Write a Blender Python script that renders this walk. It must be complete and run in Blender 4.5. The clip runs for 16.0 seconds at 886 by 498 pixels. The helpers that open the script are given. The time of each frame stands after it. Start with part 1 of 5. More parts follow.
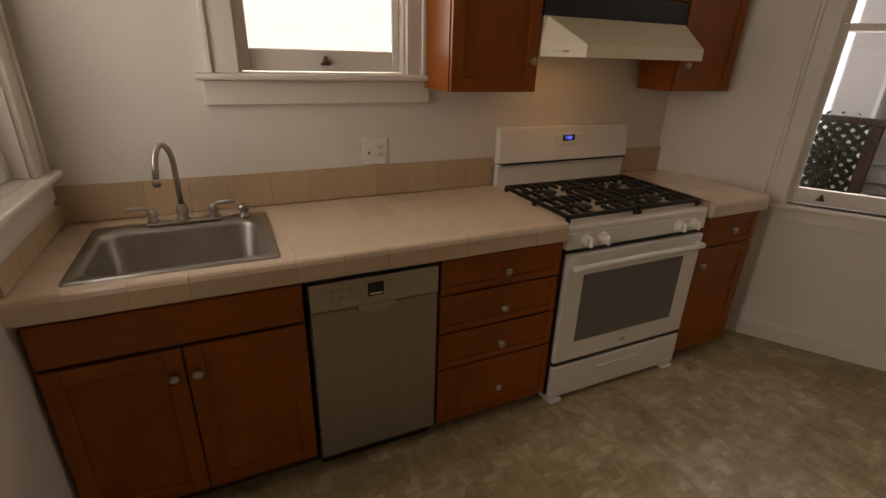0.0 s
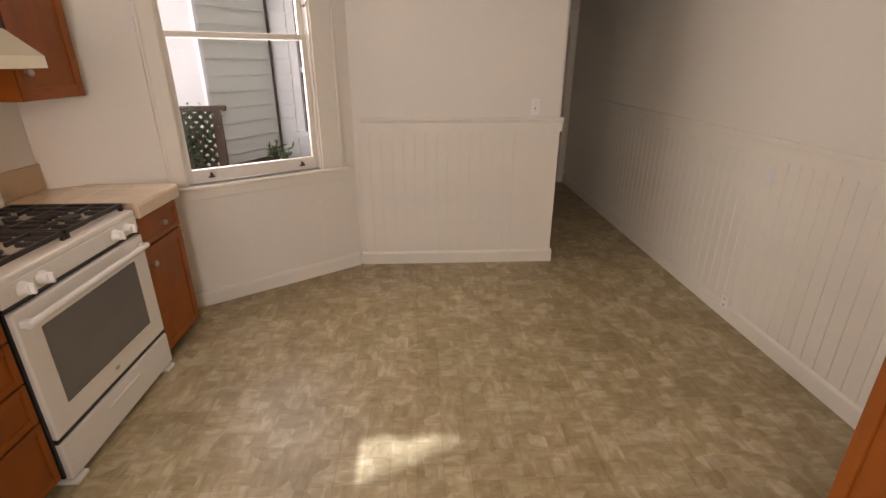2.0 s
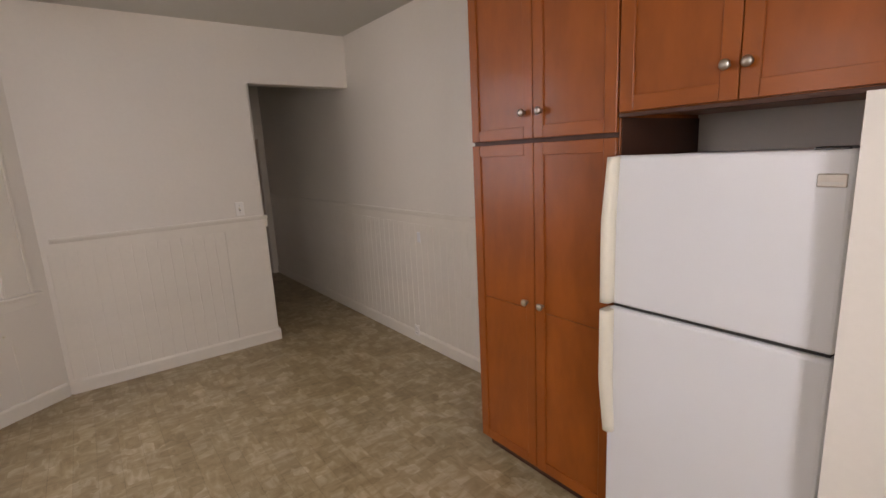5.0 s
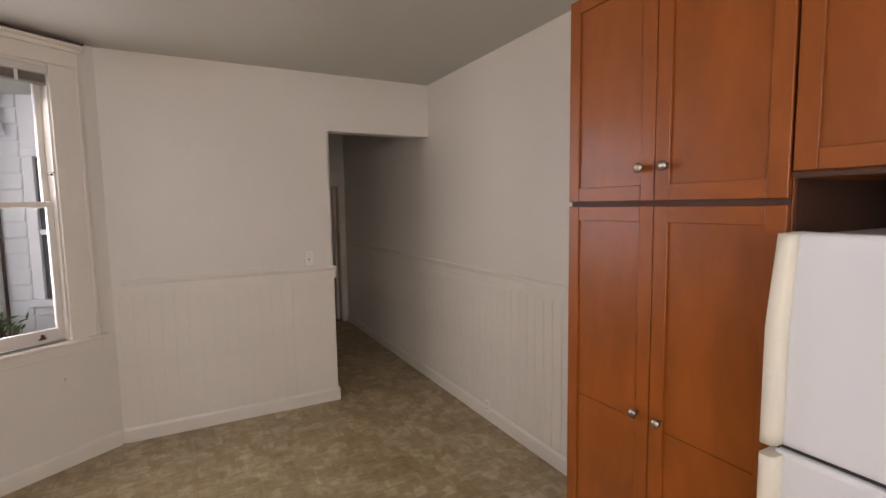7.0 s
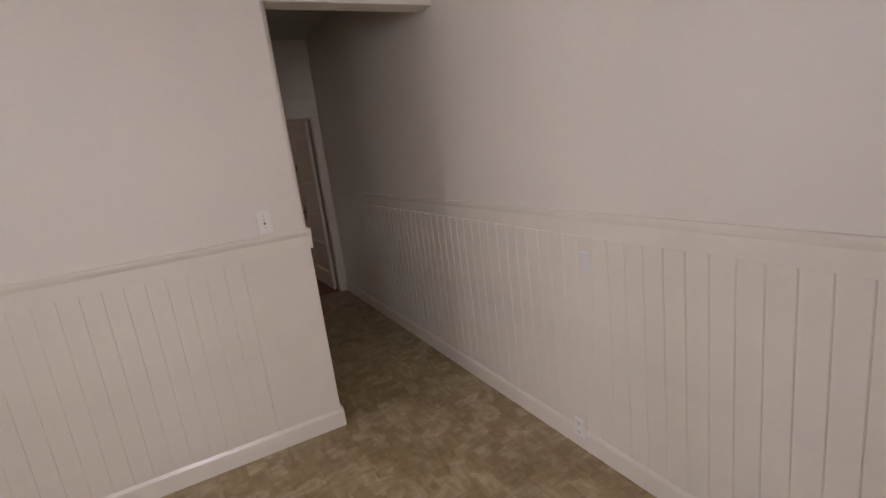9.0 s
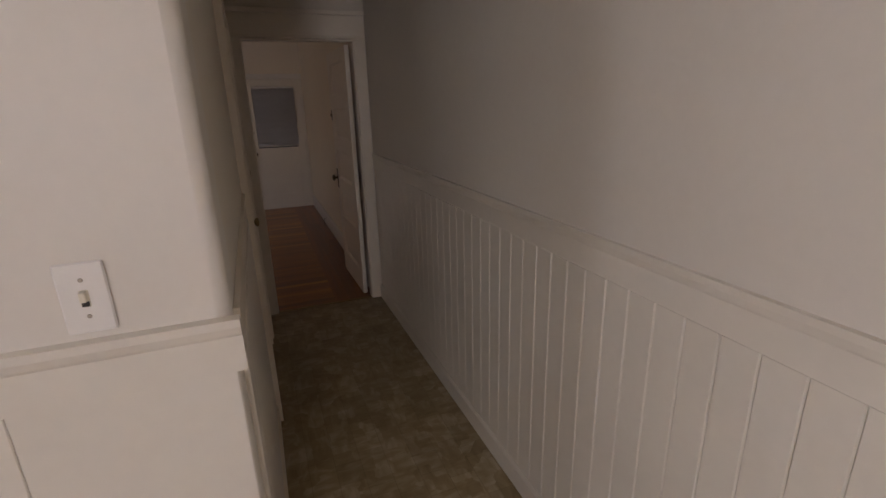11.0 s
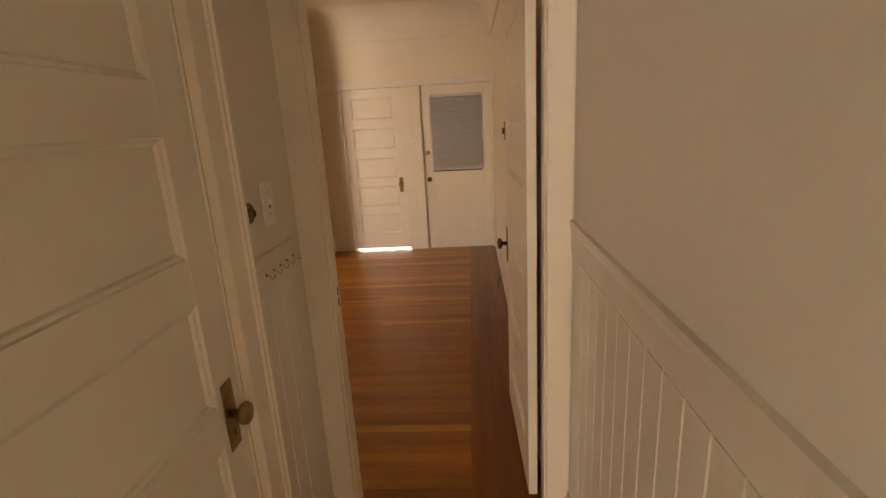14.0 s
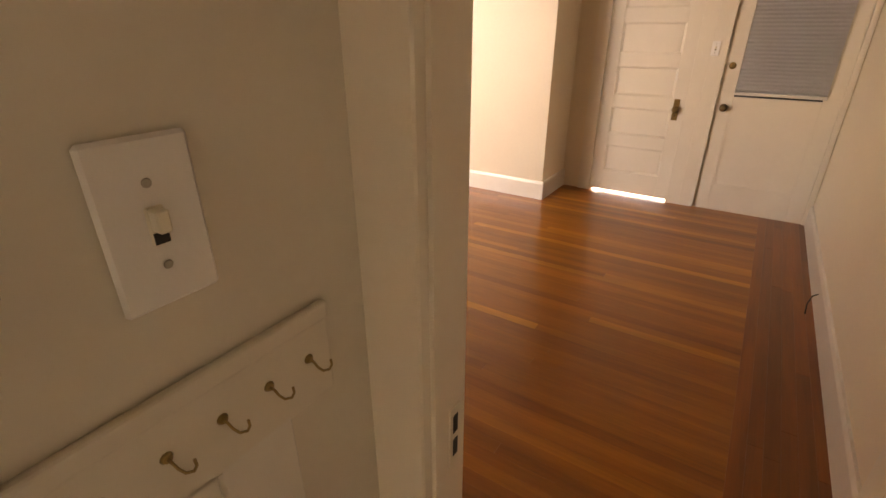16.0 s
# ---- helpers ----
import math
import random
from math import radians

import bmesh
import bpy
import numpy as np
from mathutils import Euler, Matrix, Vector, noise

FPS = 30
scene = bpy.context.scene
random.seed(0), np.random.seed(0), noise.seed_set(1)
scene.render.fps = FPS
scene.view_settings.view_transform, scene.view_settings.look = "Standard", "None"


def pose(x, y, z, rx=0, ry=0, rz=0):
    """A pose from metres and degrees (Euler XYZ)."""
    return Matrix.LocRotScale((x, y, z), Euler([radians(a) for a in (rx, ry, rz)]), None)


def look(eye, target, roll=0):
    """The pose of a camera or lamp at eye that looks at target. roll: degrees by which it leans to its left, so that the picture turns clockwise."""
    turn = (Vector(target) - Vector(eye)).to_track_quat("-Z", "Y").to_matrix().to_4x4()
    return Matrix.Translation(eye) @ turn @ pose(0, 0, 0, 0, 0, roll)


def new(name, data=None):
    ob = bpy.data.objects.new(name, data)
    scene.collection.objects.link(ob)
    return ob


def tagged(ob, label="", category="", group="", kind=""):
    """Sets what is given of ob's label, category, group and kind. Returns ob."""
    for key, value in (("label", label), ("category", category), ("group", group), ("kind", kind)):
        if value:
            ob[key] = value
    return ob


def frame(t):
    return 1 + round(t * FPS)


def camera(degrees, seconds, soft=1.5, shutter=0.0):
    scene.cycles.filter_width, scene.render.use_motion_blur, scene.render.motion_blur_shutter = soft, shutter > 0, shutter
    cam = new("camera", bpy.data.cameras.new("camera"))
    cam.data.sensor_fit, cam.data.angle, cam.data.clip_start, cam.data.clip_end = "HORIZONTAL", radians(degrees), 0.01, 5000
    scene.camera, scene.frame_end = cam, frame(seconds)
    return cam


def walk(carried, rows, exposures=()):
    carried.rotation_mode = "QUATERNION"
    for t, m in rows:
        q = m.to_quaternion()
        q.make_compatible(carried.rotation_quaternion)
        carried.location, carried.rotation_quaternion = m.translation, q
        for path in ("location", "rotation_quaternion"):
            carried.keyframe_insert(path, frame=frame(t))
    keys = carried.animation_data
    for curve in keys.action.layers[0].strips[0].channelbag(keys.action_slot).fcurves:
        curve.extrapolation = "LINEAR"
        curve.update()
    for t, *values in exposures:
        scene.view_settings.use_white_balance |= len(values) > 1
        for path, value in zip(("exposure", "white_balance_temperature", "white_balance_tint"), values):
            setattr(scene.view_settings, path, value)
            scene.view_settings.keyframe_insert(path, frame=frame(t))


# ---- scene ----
cam = camera(86.2, 16.0)
PATH = [
    (0, (0.471, 0.013, 1.594), (1.255, 1.686, 0.828), 1.8),
    (0.5, (0.592, 0.061, 1.612), (1.801, 1.51, 0.951), 2.2),
    (1, (0.553, 0.103, 1.611), (2.233, 0.947, 0.931), 1.4),
    (1.5, (0.387, 0.08, 1.607), (2.227, 0.347, 0.871), 0.2),
    (2, (0.242, 0.053, 1.627), (2.097, -0.04, 0.886), 0.1),
    (2.5, (0.008, 0.083, 1.645), (1.921, -0.178, 1.123), -1.2),
    (3, (-0.175, 0.123, 1.761), (1.782, -0.269, 1.632), -1.2),
    (3.5, (-0.329, 0.215, 1.767), (1.54, -0.495, 1.716), -1.8),
    (4, (-0.441, 0.293, 1.705), (1.222, -0.795, 1.483), -3.4),
    (4.2, (-0.477, 0.281, 1.697), (1.147, -0.853, 1.419), -3.6),
    (6.3, (-0.332, 0.170, 1.679), (1.232, -0.996, 1.238), -2.0),
    (6.5, (-0.252, 0.119, 1.703), (1.375, -1.009, 1.423), -1.1),
    (7, (-0.099, 0.022, 1.729), (1.662, -0.909, 1.544), -0.9),
    (7.5, (0.222, -0.056, 1.709), (2.043, -0.87, 1.557), -1.5),
    (8, (0.574, -0.133, 1.701), (2.359, -1.014, 1.508), -5.7),
    (8.2, (0.725, -0.217, 1.648), (2.483, -1.133, 1.384), -6.4),
    (10.3, (2.509, -0.937, 1.553), (4.267, -1.677, 0.951), -4.2),
    (10.5, (2.687, -1.018, 1.569), (4.471, -1.704, 0.979), -1.7),
    (11, (3.111, -1.142, 1.585), (4.894, -1.827, 0.992), -1.6),
    (11.5, (3.475, -1.337, 1.543), (5.336, -1.708, 0.912), 0.2),
    (12, (3.802, -1.476, 1.537), (5.699, -1.577, 0.91), -1.2),
    (12.5, (4.16, -1.59, 1.571), (6.089, -1.612, 1.043), -0.9),
    (13, (4.523, -1.682, 1.57), (6.455, -1.478, 1.094), -3.6),
    (13.5, (4.878, -1.714, 1.558), (6.803, -1.414, 1.108), -5.9),
    (14, (5.26, -1.671, 1.555), (7.188, -1.54, 1.038), -3.2),
    (14.5, (5.595, -1.638, 1.53), (7.496, -1.343, 0.982), -2.0),
    (15, (5.935, -1.621, 1.505), (7.783, -1.125, 0.923), -0.5),
    (15.5, (6.269, -1.485, 1.472), (7.935, -0.778, 0.62), 1.7),
    (16, (6.466, -1.421, 1.482), (7.984, -0.431, 0.636), -0.1),
]
# the clip's own exposure and white balance
EXPOSE = [(0.0, -0.08, 8900, 24), (0.5, 0.95, 8600, 23), (1.0, 1.15, 8700, 24), (1.5, 1.3, 8500, 26), (2.5, 1.2, 7950, 26), (3.5, 1.02, 7550, 25), (4.0, 0.97, 7400, 25), (7.0, 1.07, 7350, 25), (8.2, 1.25, 7100, 27),
          (10.3, 1.18, 6950, 28), (11.0, 1.27, 7150, 27), (11.5, 1.45, 7450, 24), (12.0, 2.02, 8050, 23), (13.0, 2.95, 9500, 23), (14.5, 3.43, 11700, 27), (15.0, 3.44, 11400, 27), (15.5, 3.57, 10900, 26), (16.0, 3.66, 10300, 26)]
walk(cam, [(t, look(eye, target, roll)) for t, eye, target, roll in PATH], EXPOSE)

# ---- light ----
world = bpy.data.worlds.new("world")
scene.world = world
world.use_nodes = True
wn = world.node_tree
sky = wn.nodes.new("ShaderNodeTexSky")
sky.sky_type, sky.sun_disc = "NISHITA", False
sky.sun_elevation, sky.sun_rotation = radians(34), radians(-90)
wn.links.new(sky.outputs[0], wn.nodes["Background"].inputs[0])
wn.nodes["Background"].inputs[1].default_value = 0.15


def lamp(name, kind, m, energy, color, **kw):
    d = bpy.data.lights.new(name, kind)
    d.energy, d.color = energy, color
    for k, v in kw.items():
        if k == "size":
            d.size = v
        elif k == "size_y":
            d.shape, d.size_y = "RECTANGLE", v
        elif k == "radius":
            d.shadow_soft_size = v
        elif k == "angle":
            d.angle = v
        elif k == "spread":
            d.spread = v
    o = new(name, d)
    o.matrix_world = m
    return o


DAY = (0.86, 0.93, 1.0)
lamp("sun", "SUN", look((-6, 0, 4.0), (0, 0, 0.0)), 6.5, (0.54, 0.73, 1.0), angle=radians(0.6))
lamp("sky_sink_window", "AREA", look((0.91, 2.33, 2.05), (0.91, 1.0, 1.5)), 7.0, DAY, size=0.62, size_y=1.0)
lamp("sky_bay_window", "AREA", look((3.86, 1.43, 1.75), (2.86, 0.75, 1.2)), 13.5, DAY, size=0.9, size_y=1.6)
lamp("sky_west_window", "AREA", look((-1.66, 0.09, 1.75), (0, 0.06, 1.2)), 27, DAY, size=0.7, size_y=1.3)
lamp("sky_nook_window", "AREA", look((-0.3, 1.62, 1.75), (1.0, 1.7, 1.3)), 9, DAY, size=0.6, size_y=1.0)
# unseen daylight source, added and aimed to brighten the pier
lamp("fill_living_pier", "AREA", look((6.99, 2.4, 1.6), (10.5, 1.75, 1.1)), 4.3, (0.89, 0.91, 1.0), size=1.5, size_y=1.6, spread=radians(105))
lamp("bulb_pendant", "POINT", pose(1.69, 0.05, 2.585), 17, (1.0, 0.74, 0.45), radius=0.07)
lamp("bulb_hood", "AREA", look((2.05, 1.86, 1.605), (2.05, 1.85, 0)), 0.4, (1.0, 0.62, 0.28), size=0.12)
# unseen lamp added behind door_3 for the bright gap under it
lamp("fill_door_gap", "AREA", look((11.75, -0.53, 1.0), (11.2, -0.53, 0.3)), 3, (0.8, 0.9, 1.0), size=0.6)


# ---- materials ----
def mat(name, base, rough=0.5, vary=0.12, scale=6.0, bump=0.05, bscale=80.0, metal=0.0, coat=0.0, stretch=(1, 1, 1), dark=None, spec=0.5, place=False):
    m = bpy.data.materials.new(name)
    m.use_nodes = True
    nt = m.node_tree
    b = nt.nodes["Principled BSDF"]
    b.inputs["Roughness"].default_value = rough
    b.inputs["Metallic"].default_value = metal
    b.inputs["Coat Weight"].default_value = coat
    b.inputs["Coat Roughness"].default_value = 0.15
    b.inputs["Specular IOR Level"].default_value = spec
    co = nt.nodes.new("ShaderNodeTexCoord")
    mp = nt.nodes.new("ShaderNodeMapping")
    mp.inputs["Scale"].default_value = stretch
    if place:
        nt.links.new(nt.nodes.new("ShaderNodeNewGeometry").outputs["Position"], mp.inputs["Vector"])
    else:
        nt.links.new(co.outputs["Object"], mp.inputs["Vector"])
    n1 = nt.nodes.new("ShaderNodeTexNoise")
    n1.inputs["Scale"].default_value, n1.inputs["Detail"].default_value = scale, 6
    nt.links.new(mp.outputs[0], n1.inputs["Vector"])
    n2 = nt.nodes.new("ShaderNodeTexNoise")
    n2.inputs["Scale"].default_value, n2.inputs["Detail"].default_value = bscale, 4
    nt.links.new(mp.outputs[0], n2.inputs["Vector"])
    ramp = nt.nodes.new("ShaderNodeValToRGB")
    lo = dark or tuple(c * (1 - vary) for c in base)
    ramp.color_ramp.elements[0].color = (*lo, 1)
    ramp.color_ramp.elements[1].color = (*(min(1, c * (1 + vary * 0.4)) for c in base), 1)
    ramp.color_ramp.elements[0].position, ramp.color_ramp.elements[1].position = 0.3, 0.7
    mix = nt.nodes.new("ShaderNodeMix")
    mix.inputs[0].default_value = 0.3
    nt.links.new(n1.outputs[0], mix.inputs[2])
    nt.links.new(n2.outputs[0], mix.inputs[3])
    nt.links.new(mix.outputs[0], ramp.inputs[0])
    nt.links.new(ramp.outputs[0], b.inputs["Base Color"])
    if bump:
        bp = nt.nodes.new("ShaderNodeBump")
        bp.inputs["Strength"].default_value, bp.inputs["Distance"].default_value = bump, 0.01
        nt.links.new(n2.outputs[0], bp.inputs["Height"])
        nt.links.new(bp.outputs[0], b.inputs["Normal"])
    rr = nt.nodes.new("ShaderNodeMapRange")
    rr.inputs[3].default_value, rr.inputs[4].default_value = rough * 0.85, min(1, rough * 1.15)
    nt.links.new(n1.outputs[0], rr.inputs[0])
    nt.links.new(rr.outputs[0], b.inputs["Roughness"])
    return m


def add_random(m, amount=0.25, warm=0.0):
    """Each piece a little lighter or darker than the next."""
    nt = m.node_tree
    b = nt.nodes["Principled BSDF"]
    old = b.inputs["Base Color"].links[0].from_socket
    info = nt.nodes.new("ShaderNodeObjectInfo")
    mr = nt.nodes.new("ShaderNodeMapRange")
    mr.inputs[3].default_value, mr.inputs[4].default_value = 1 - amount, 1 + amount
    nt.links.new(info.outputs["Random"], mr.inputs[0])
    hs = nt.nodes.new("ShaderNodeHueSaturation")
    nt.links.new(mr.outputs[0], hs.inputs["Value"])
    if warm:
        mh = nt.nodes.new("ShaderNodeMapRange")
        mh.inputs[3].default_value, mh.inputs[4].default_value = 0.5 - warm, 0.5 + warm
        nt.links.new(info.outputs["Random"], mh.inputs[0])
        nt.links.new(mh.outputs[0], hs.inputs["Hue"])
    nt.links.new(old, hs.inputs["Color"])
    nt.links.new(hs.outputs[0], b.inputs["Base Color"])
    return m


def oak(name, by):
    """Oiled oak: mostly red-brown strips, a few yellow or dark ones, fine grain along the strip."""
    m = mat(name, (0.37, 0.128, 0.017), 0.3, 0.42, 8, 0.0, 60, coat=0.2, stretch=(1.6, 0.1, 1), spec=0.4, place=True)
    nt = m.node_tree
    b = nt.nodes["Principled BSDF"]
    old = b.inputs["Base Color"].links[0].from_socket
    if by == "object":
        rnd = nt.nodes.new("ShaderNodeObjectInfo").outputs["Random"]
    else:
        rnd = nt.nodes.new("ShaderNodeNewGeometry").outputs["Random Per Island"]
    cr = nt.nodes.new("ShaderNodeValToRGB")
    e = cr.color_ramp.elements
    e[0].position, e[0].color = 0.0, (0.72, 0.66, 0.62, 1)
    e[1].position, e[1].color = 1.0, (1.7, 2.15, 2.4, 1)
    for p, c in ((0.12, (0.86, 0.83, 0.8, 1)), (0.8, (1.1, 1.1, 1.08, 1)), (0.9, (1.3, 1.45, 1.5, 1))):
        e.new(p).color = c
    nt.links.new(rnd, cr.inputs[0])
    mx = nt.nodes.new("ShaderNodeMix")
    mx.data_type, mx.blend_type = "RGBA", "MULTIPLY"
    mx.inputs[0].default_value = 1.0
    nt.links.new(old, mx.inputs[6])
    nt.links.new(cr.outputs[0], mx.inputs[7])
    nt.links.new(mx.outputs[2], b.inputs["Base Color"])
    return m


def glass(name, tint=(1, 1, 1), rough=0.0):
    m = bpy.data.materials.new(name)
    m.use_nodes = True
    nt = m.node_tree
    nt.nodes.remove(nt.nodes["Principled BSDF"])
    tr, gl = nt.nodes.new("ShaderNodeBsdfTransparent"), nt.nodes.new("ShaderNodeBsdfGlossy")
    tr.inputs[0].default_value = (*tint, 1)
    gl.inputs["Roughness"].default_value = rough
    fr, mx = nt.nodes.new("ShaderNodeFresnel"), nt.nodes.new("ShaderNodeMixShader")
    fr.inputs[0].default_value = 1.45
    nt.links.new(fr.outputs[0], mx.inputs[0])
    nt.links.new(tr.outputs[0], mx.inputs[1])
    nt.links.new(gl.outputs[0], mx.inputs[2])
    nt.links.new(mx.outputs[0], nt.nodes["Material Output"].inputs[0])
    return m


def glow(name, color, strength):
    m = bpy.data.materials.new(name)
    m.use_nodes = True
    b = m.node_tree.nodes["Principled BSDF"]
    b.inputs["Base Color"].default_value = (0.8, 0.75, 0.65, 1)
    b.inputs["Emission Color"].default_value = (*color, 1)
    b.inputs["Emission Strength"].default_value = strength
    return m


def vinyl_material():
    """Printed sheet vinyl: stone blocks laid both ways, marbled in beige and olive brown with pale flecks."""
    m = mat("vinyl", (0.4, 0.33, 0.22), 0.36, bump=0.0)
    nt = m.node_tree
    b = nt.nodes["Principled BSDF"]
    co = nt.nodes.new("ShaderNodeTexCoord")
    warp = nt.nodes.new("ShaderNodeTexNoise")
    warp.inputs["Scale"].default_value, warp.inputs["Detail"].default_value = 9, 3
    add = nt.nodes.new("ShaderNodeMix")
    add.data_type = "VECTOR"
    add.inputs[0].default_value = 0.03
    nt.links.new(co.outputs["Object"], warp.inputs["Vector"])
    nt.links.new(co.outputs["Object"], add.inputs[4])
    nt.links.new(warp.outputs["Color"], add.inputs[5])
    cells = nt.nodes.new("ShaderNodeTexVoronoi")
    cells.distance = "CHEBYCHEV"
    cells.inputs["Scale"].default_value, cells.inputs["Randomness"].default_value = 13.0, 0.6
    nt.links.new(add.outputs[1], cells.inputs["Vector"])
    sep = nt.nodes.new("ShaderNodeSeparateColor")
    nt.links.new(cells.outputs["Color"], sep.inputs[0])

    def noise_of(scale, detail, twist, stretch):
        mp = nt.nodes.new("ShaderNodeMapping")
        mp.inputs["Scale"].default_value = stretch
        mp.inputs["Rotation"].default_value = (0, 0, 0.25)
        nt.links.new(co.outputs["Object"], mp.inputs["Vector"])
        n = nt.nodes.new("ShaderNodeTexNoise")
        n.inputs["Scale"].default_value, n.inputs["Detail"].default_value, n.inputs["Distortion"].default_value = scale, detail, twist
        nt.links.new(mp.outputs[0], n.inputs["Vector"])
        return n.outputs[0]

    def blend(f, x, y, kind="FLOAT"):
        n = nt.nodes.new("ShaderNodeMix")
        if isinstance(f, float):
            n.inputs[0].default_value = f
        else:
            nt.links.new(f, n.inputs[0])
        nt.links.new(x, n.inputs[2])
        nt.links.new(y, n.inputs[3])
        return n.outputs[0]

    along, across = noise_of(27, 8, 0.5, (1, 0.42, 1)), noise_of(27, 8, 0.5, (0.42, 1, 1))
    pick = nt.nodes.new("ShaderNodeMath")
    pick.operation = "GREATER_THAN"
    pick.inputs[1].default_value = 0.5
    nt.links.new(sep.outputs[1], pick.inputs[0])
    fleck = blend(pick.outputs[0], along, across)
    cloud = noise_of(2.6, 3, 0.4, (1, 1, 1))
    tone = blend(0.26, blend(0.22, fleck, sep.outputs[0]), cloud)
    ramp = nt.nodes.new("ShaderNodeValToRGB")
    e = ramp.color_ramp.elements
    e[0].position, e[0].color = 0.33, (0.25, 0.183, 0.092, 1)
    e[1].position, e[1].color = 0.68, (0.485, 0.405, 0.28, 1)
    k = e.new(0.5)
    k.color = (0.342, 0.265, 0.15, 1)
    nt.links.new(tone, ramp.inputs[0])
    slabs = nt.nodes.new("ShaderNodeTexBrick")
    slabs.offset, slabs.squash, slabs.squash_frequency, slabs.offset_frequency = 0.37, 0.55, 3, 2
    for k, v in (("Scale", 1.0), ("Mortar Size", 0.0016), ("Mortar Smooth", 0.6), ("Brick Width", 0.23), ("Row Height", 0.115)):
        slabs.inputs[k].default_value = v
    slabs.inputs["Color1"].default_value, slabs.inputs["Color2"].default_value = (0.9, 0.89, 0.87, 1), (1.1, 1.1, 1.1, 1)
    slabs.inputs["Mortar"].default_value = (0.72, 0.7, 0.66, 1)
    turn = nt.nodes.new("ShaderNodeMapping")
    turn.inputs["Location"].default_value = (0.05, 0.03, 0)
    nt.links.new(co.outputs["Object"], turn.inputs["Vector"])
    nt.links.new(turn.outputs[0], slabs.inputs["Vector"])
    lay = nt.nodes.new("ShaderNodeMix")
    lay.data_type, lay.blend_type = "RGBA", "MULTIPLY"
    lay.inputs[0].default_value = 1.0
    nt.links.new(ramp.outputs[0], lay.inputs[6])
    nt.links.new(slabs.outputs[0], lay.inputs[7])
    nt.links.new(lay.outputs[2], b.inputs["Base Color"])
    bp = nt.nodes.new("ShaderNodeBump")
    bp.inputs["Strength"].default_value, bp.inputs["Distance"].default_value = 0.07, 0.003
    nt.links.new(fleck, bp.inputs["Height"])
    nt.links.new(bp.outputs[0], b.inputs["Normal"])
    rr = nt.nodes.new("ShaderNodeMapRange")
    rr.inputs[3].default_value, rr.inputs[4].default_value = 0.28, 0.5
    nt.links.new(fleck, rr.inputs[0])
    nt.links.new(rr.outputs[0], b.inputs["Roughness"])
    return m


M_WALL = mat("wall_paint", (0.74, 0.70, 0.63), 0.5, 0.05, 1.3, 0.05, 45)
M_HALL = mat("hall_paint", (0.72, 0.66, 0.55), 0.42, 0.06, 1.3, 0.05, 45)
M_LIV = mat("living_paint", (0.77, 0.685, 0.54), 0.5, 0.06, 1.2, 0.04, 45)
M_TRIM = mat("trim_paint", (0.76, 0.72, 0.64), 0.3, 0.06, 3, 0.04, 30, coat=0.2)
M_HTRIM = mat("hall_trim_paint", (0.80, 0.73, 0.61), 0.32, 0.05, 3, 0.03, 30, coat=0.12)
M_DOOR = mat("door_paint", (0.76, 0.70, 0.59), 0.36, 0.05, 3, 0.03, 30, coat=0.08)
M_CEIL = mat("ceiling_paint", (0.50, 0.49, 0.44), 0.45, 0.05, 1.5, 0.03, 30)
M_VINYL = vinyl_material()
M_WOOD = mat("maple_stained", (0.305, 0.077, 0.009), 0.4, 0.3, 6.5, 0.03, 24, coat=0.1, stretch=(1, 1, 0.4), spec=0.3)
M_WOODX = mat("maple_stained_cross", (0.305, 0.077, 0.009), 0.4, 0.3, 6.5, 0.03, 24, coat=0.1, stretch=(0.4, 1, 1), spec=0.3)
# near-black brown: shade in the front gaps, toe kicks, strips over the refrigerator
M_CABDARK = mat("cabinet_dark_brown", (0.07, 0.025, 0.012), 0.6, 0.3)
M_OAK = oak("oak_strip", "object")
M_OAKF = oak("oak_strip_far", "island")
M_OAKX = add_random(mat("oak_strip_border", (0.24, 0.07, 0.011), 0.3, 0.4, 11, 0.0, 60, coat=0.2, stretch=(0.1, 1.6, 1), spec=0.4, place=True), 0.2)
M_TILE = add_random(mat("counter_tile", (0.66, 0.52, 0.38), 0.16, 0.07, 4, 0.02, 25, coat=0.4), 0.05)
M_GROUT = mat("grout", (0.56, 0.43, 0.30), 0.8, 0.2, 20)
M_SPLASH = add_random(mat("splash_tile", (0.52, 0.38, 0.24), 0.3, 0.08, 4, 0.02, 25), 0.05)
M_STEEL = mat("brushed_steel", (0.46, 0.44, 0.40), 0.34, 0.15, 5, 0.05, 60, metal=1.0, stretch=(1, 1, 12))
M_SINK = mat("sink_steel", (0.42, 0.40, 0.37), 0.3, 0.2, 8, 0.03, 90, metal=1.0)
M_NICKEL = mat("satin_nickel", (0.46, 0.42, 0.36), 0.36, 0.15, 20, 0.02, 90, metal=1.0)
M_DWASH = mat("dishwasher_grey", (0.33, 0.30, 0.255), 0.36, 0.08, 3, 0.02, 90, metal=0.55, stretch=(8, 1, 1))
M_ENAM = mat("white_enamel", (0.80, 0.78, 0.73), 0.2, 0.03, 3, 0.0, coat=0.4)
M_FRIDGE = mat("fridge_white", (0.71, 0.72, 0.73), 0.36, 0.03, 3, 0.06, 260)
M_IVORY = mat("ivory_plastic", (0.76, 0.71, 0.58), 0.4, 0.06)
M_HOOD = mat("almond_enamel", (0.76, 0.68, 0.50), 0.35, 0.05)
M_BLACK = mat("black_plastic_and_gaps", (0.012, 0.011, 0.011), 0.3, 0.2)
M_IRON = mat("cast_iron", (0.014, 0.012, 0.011), 0.45, 0.3, 30, 0.3, 200)
M_OVENGL = mat("oven_glass", (0.15, 0.145, 0.145), 0.14, 0.1, coat=0.5)
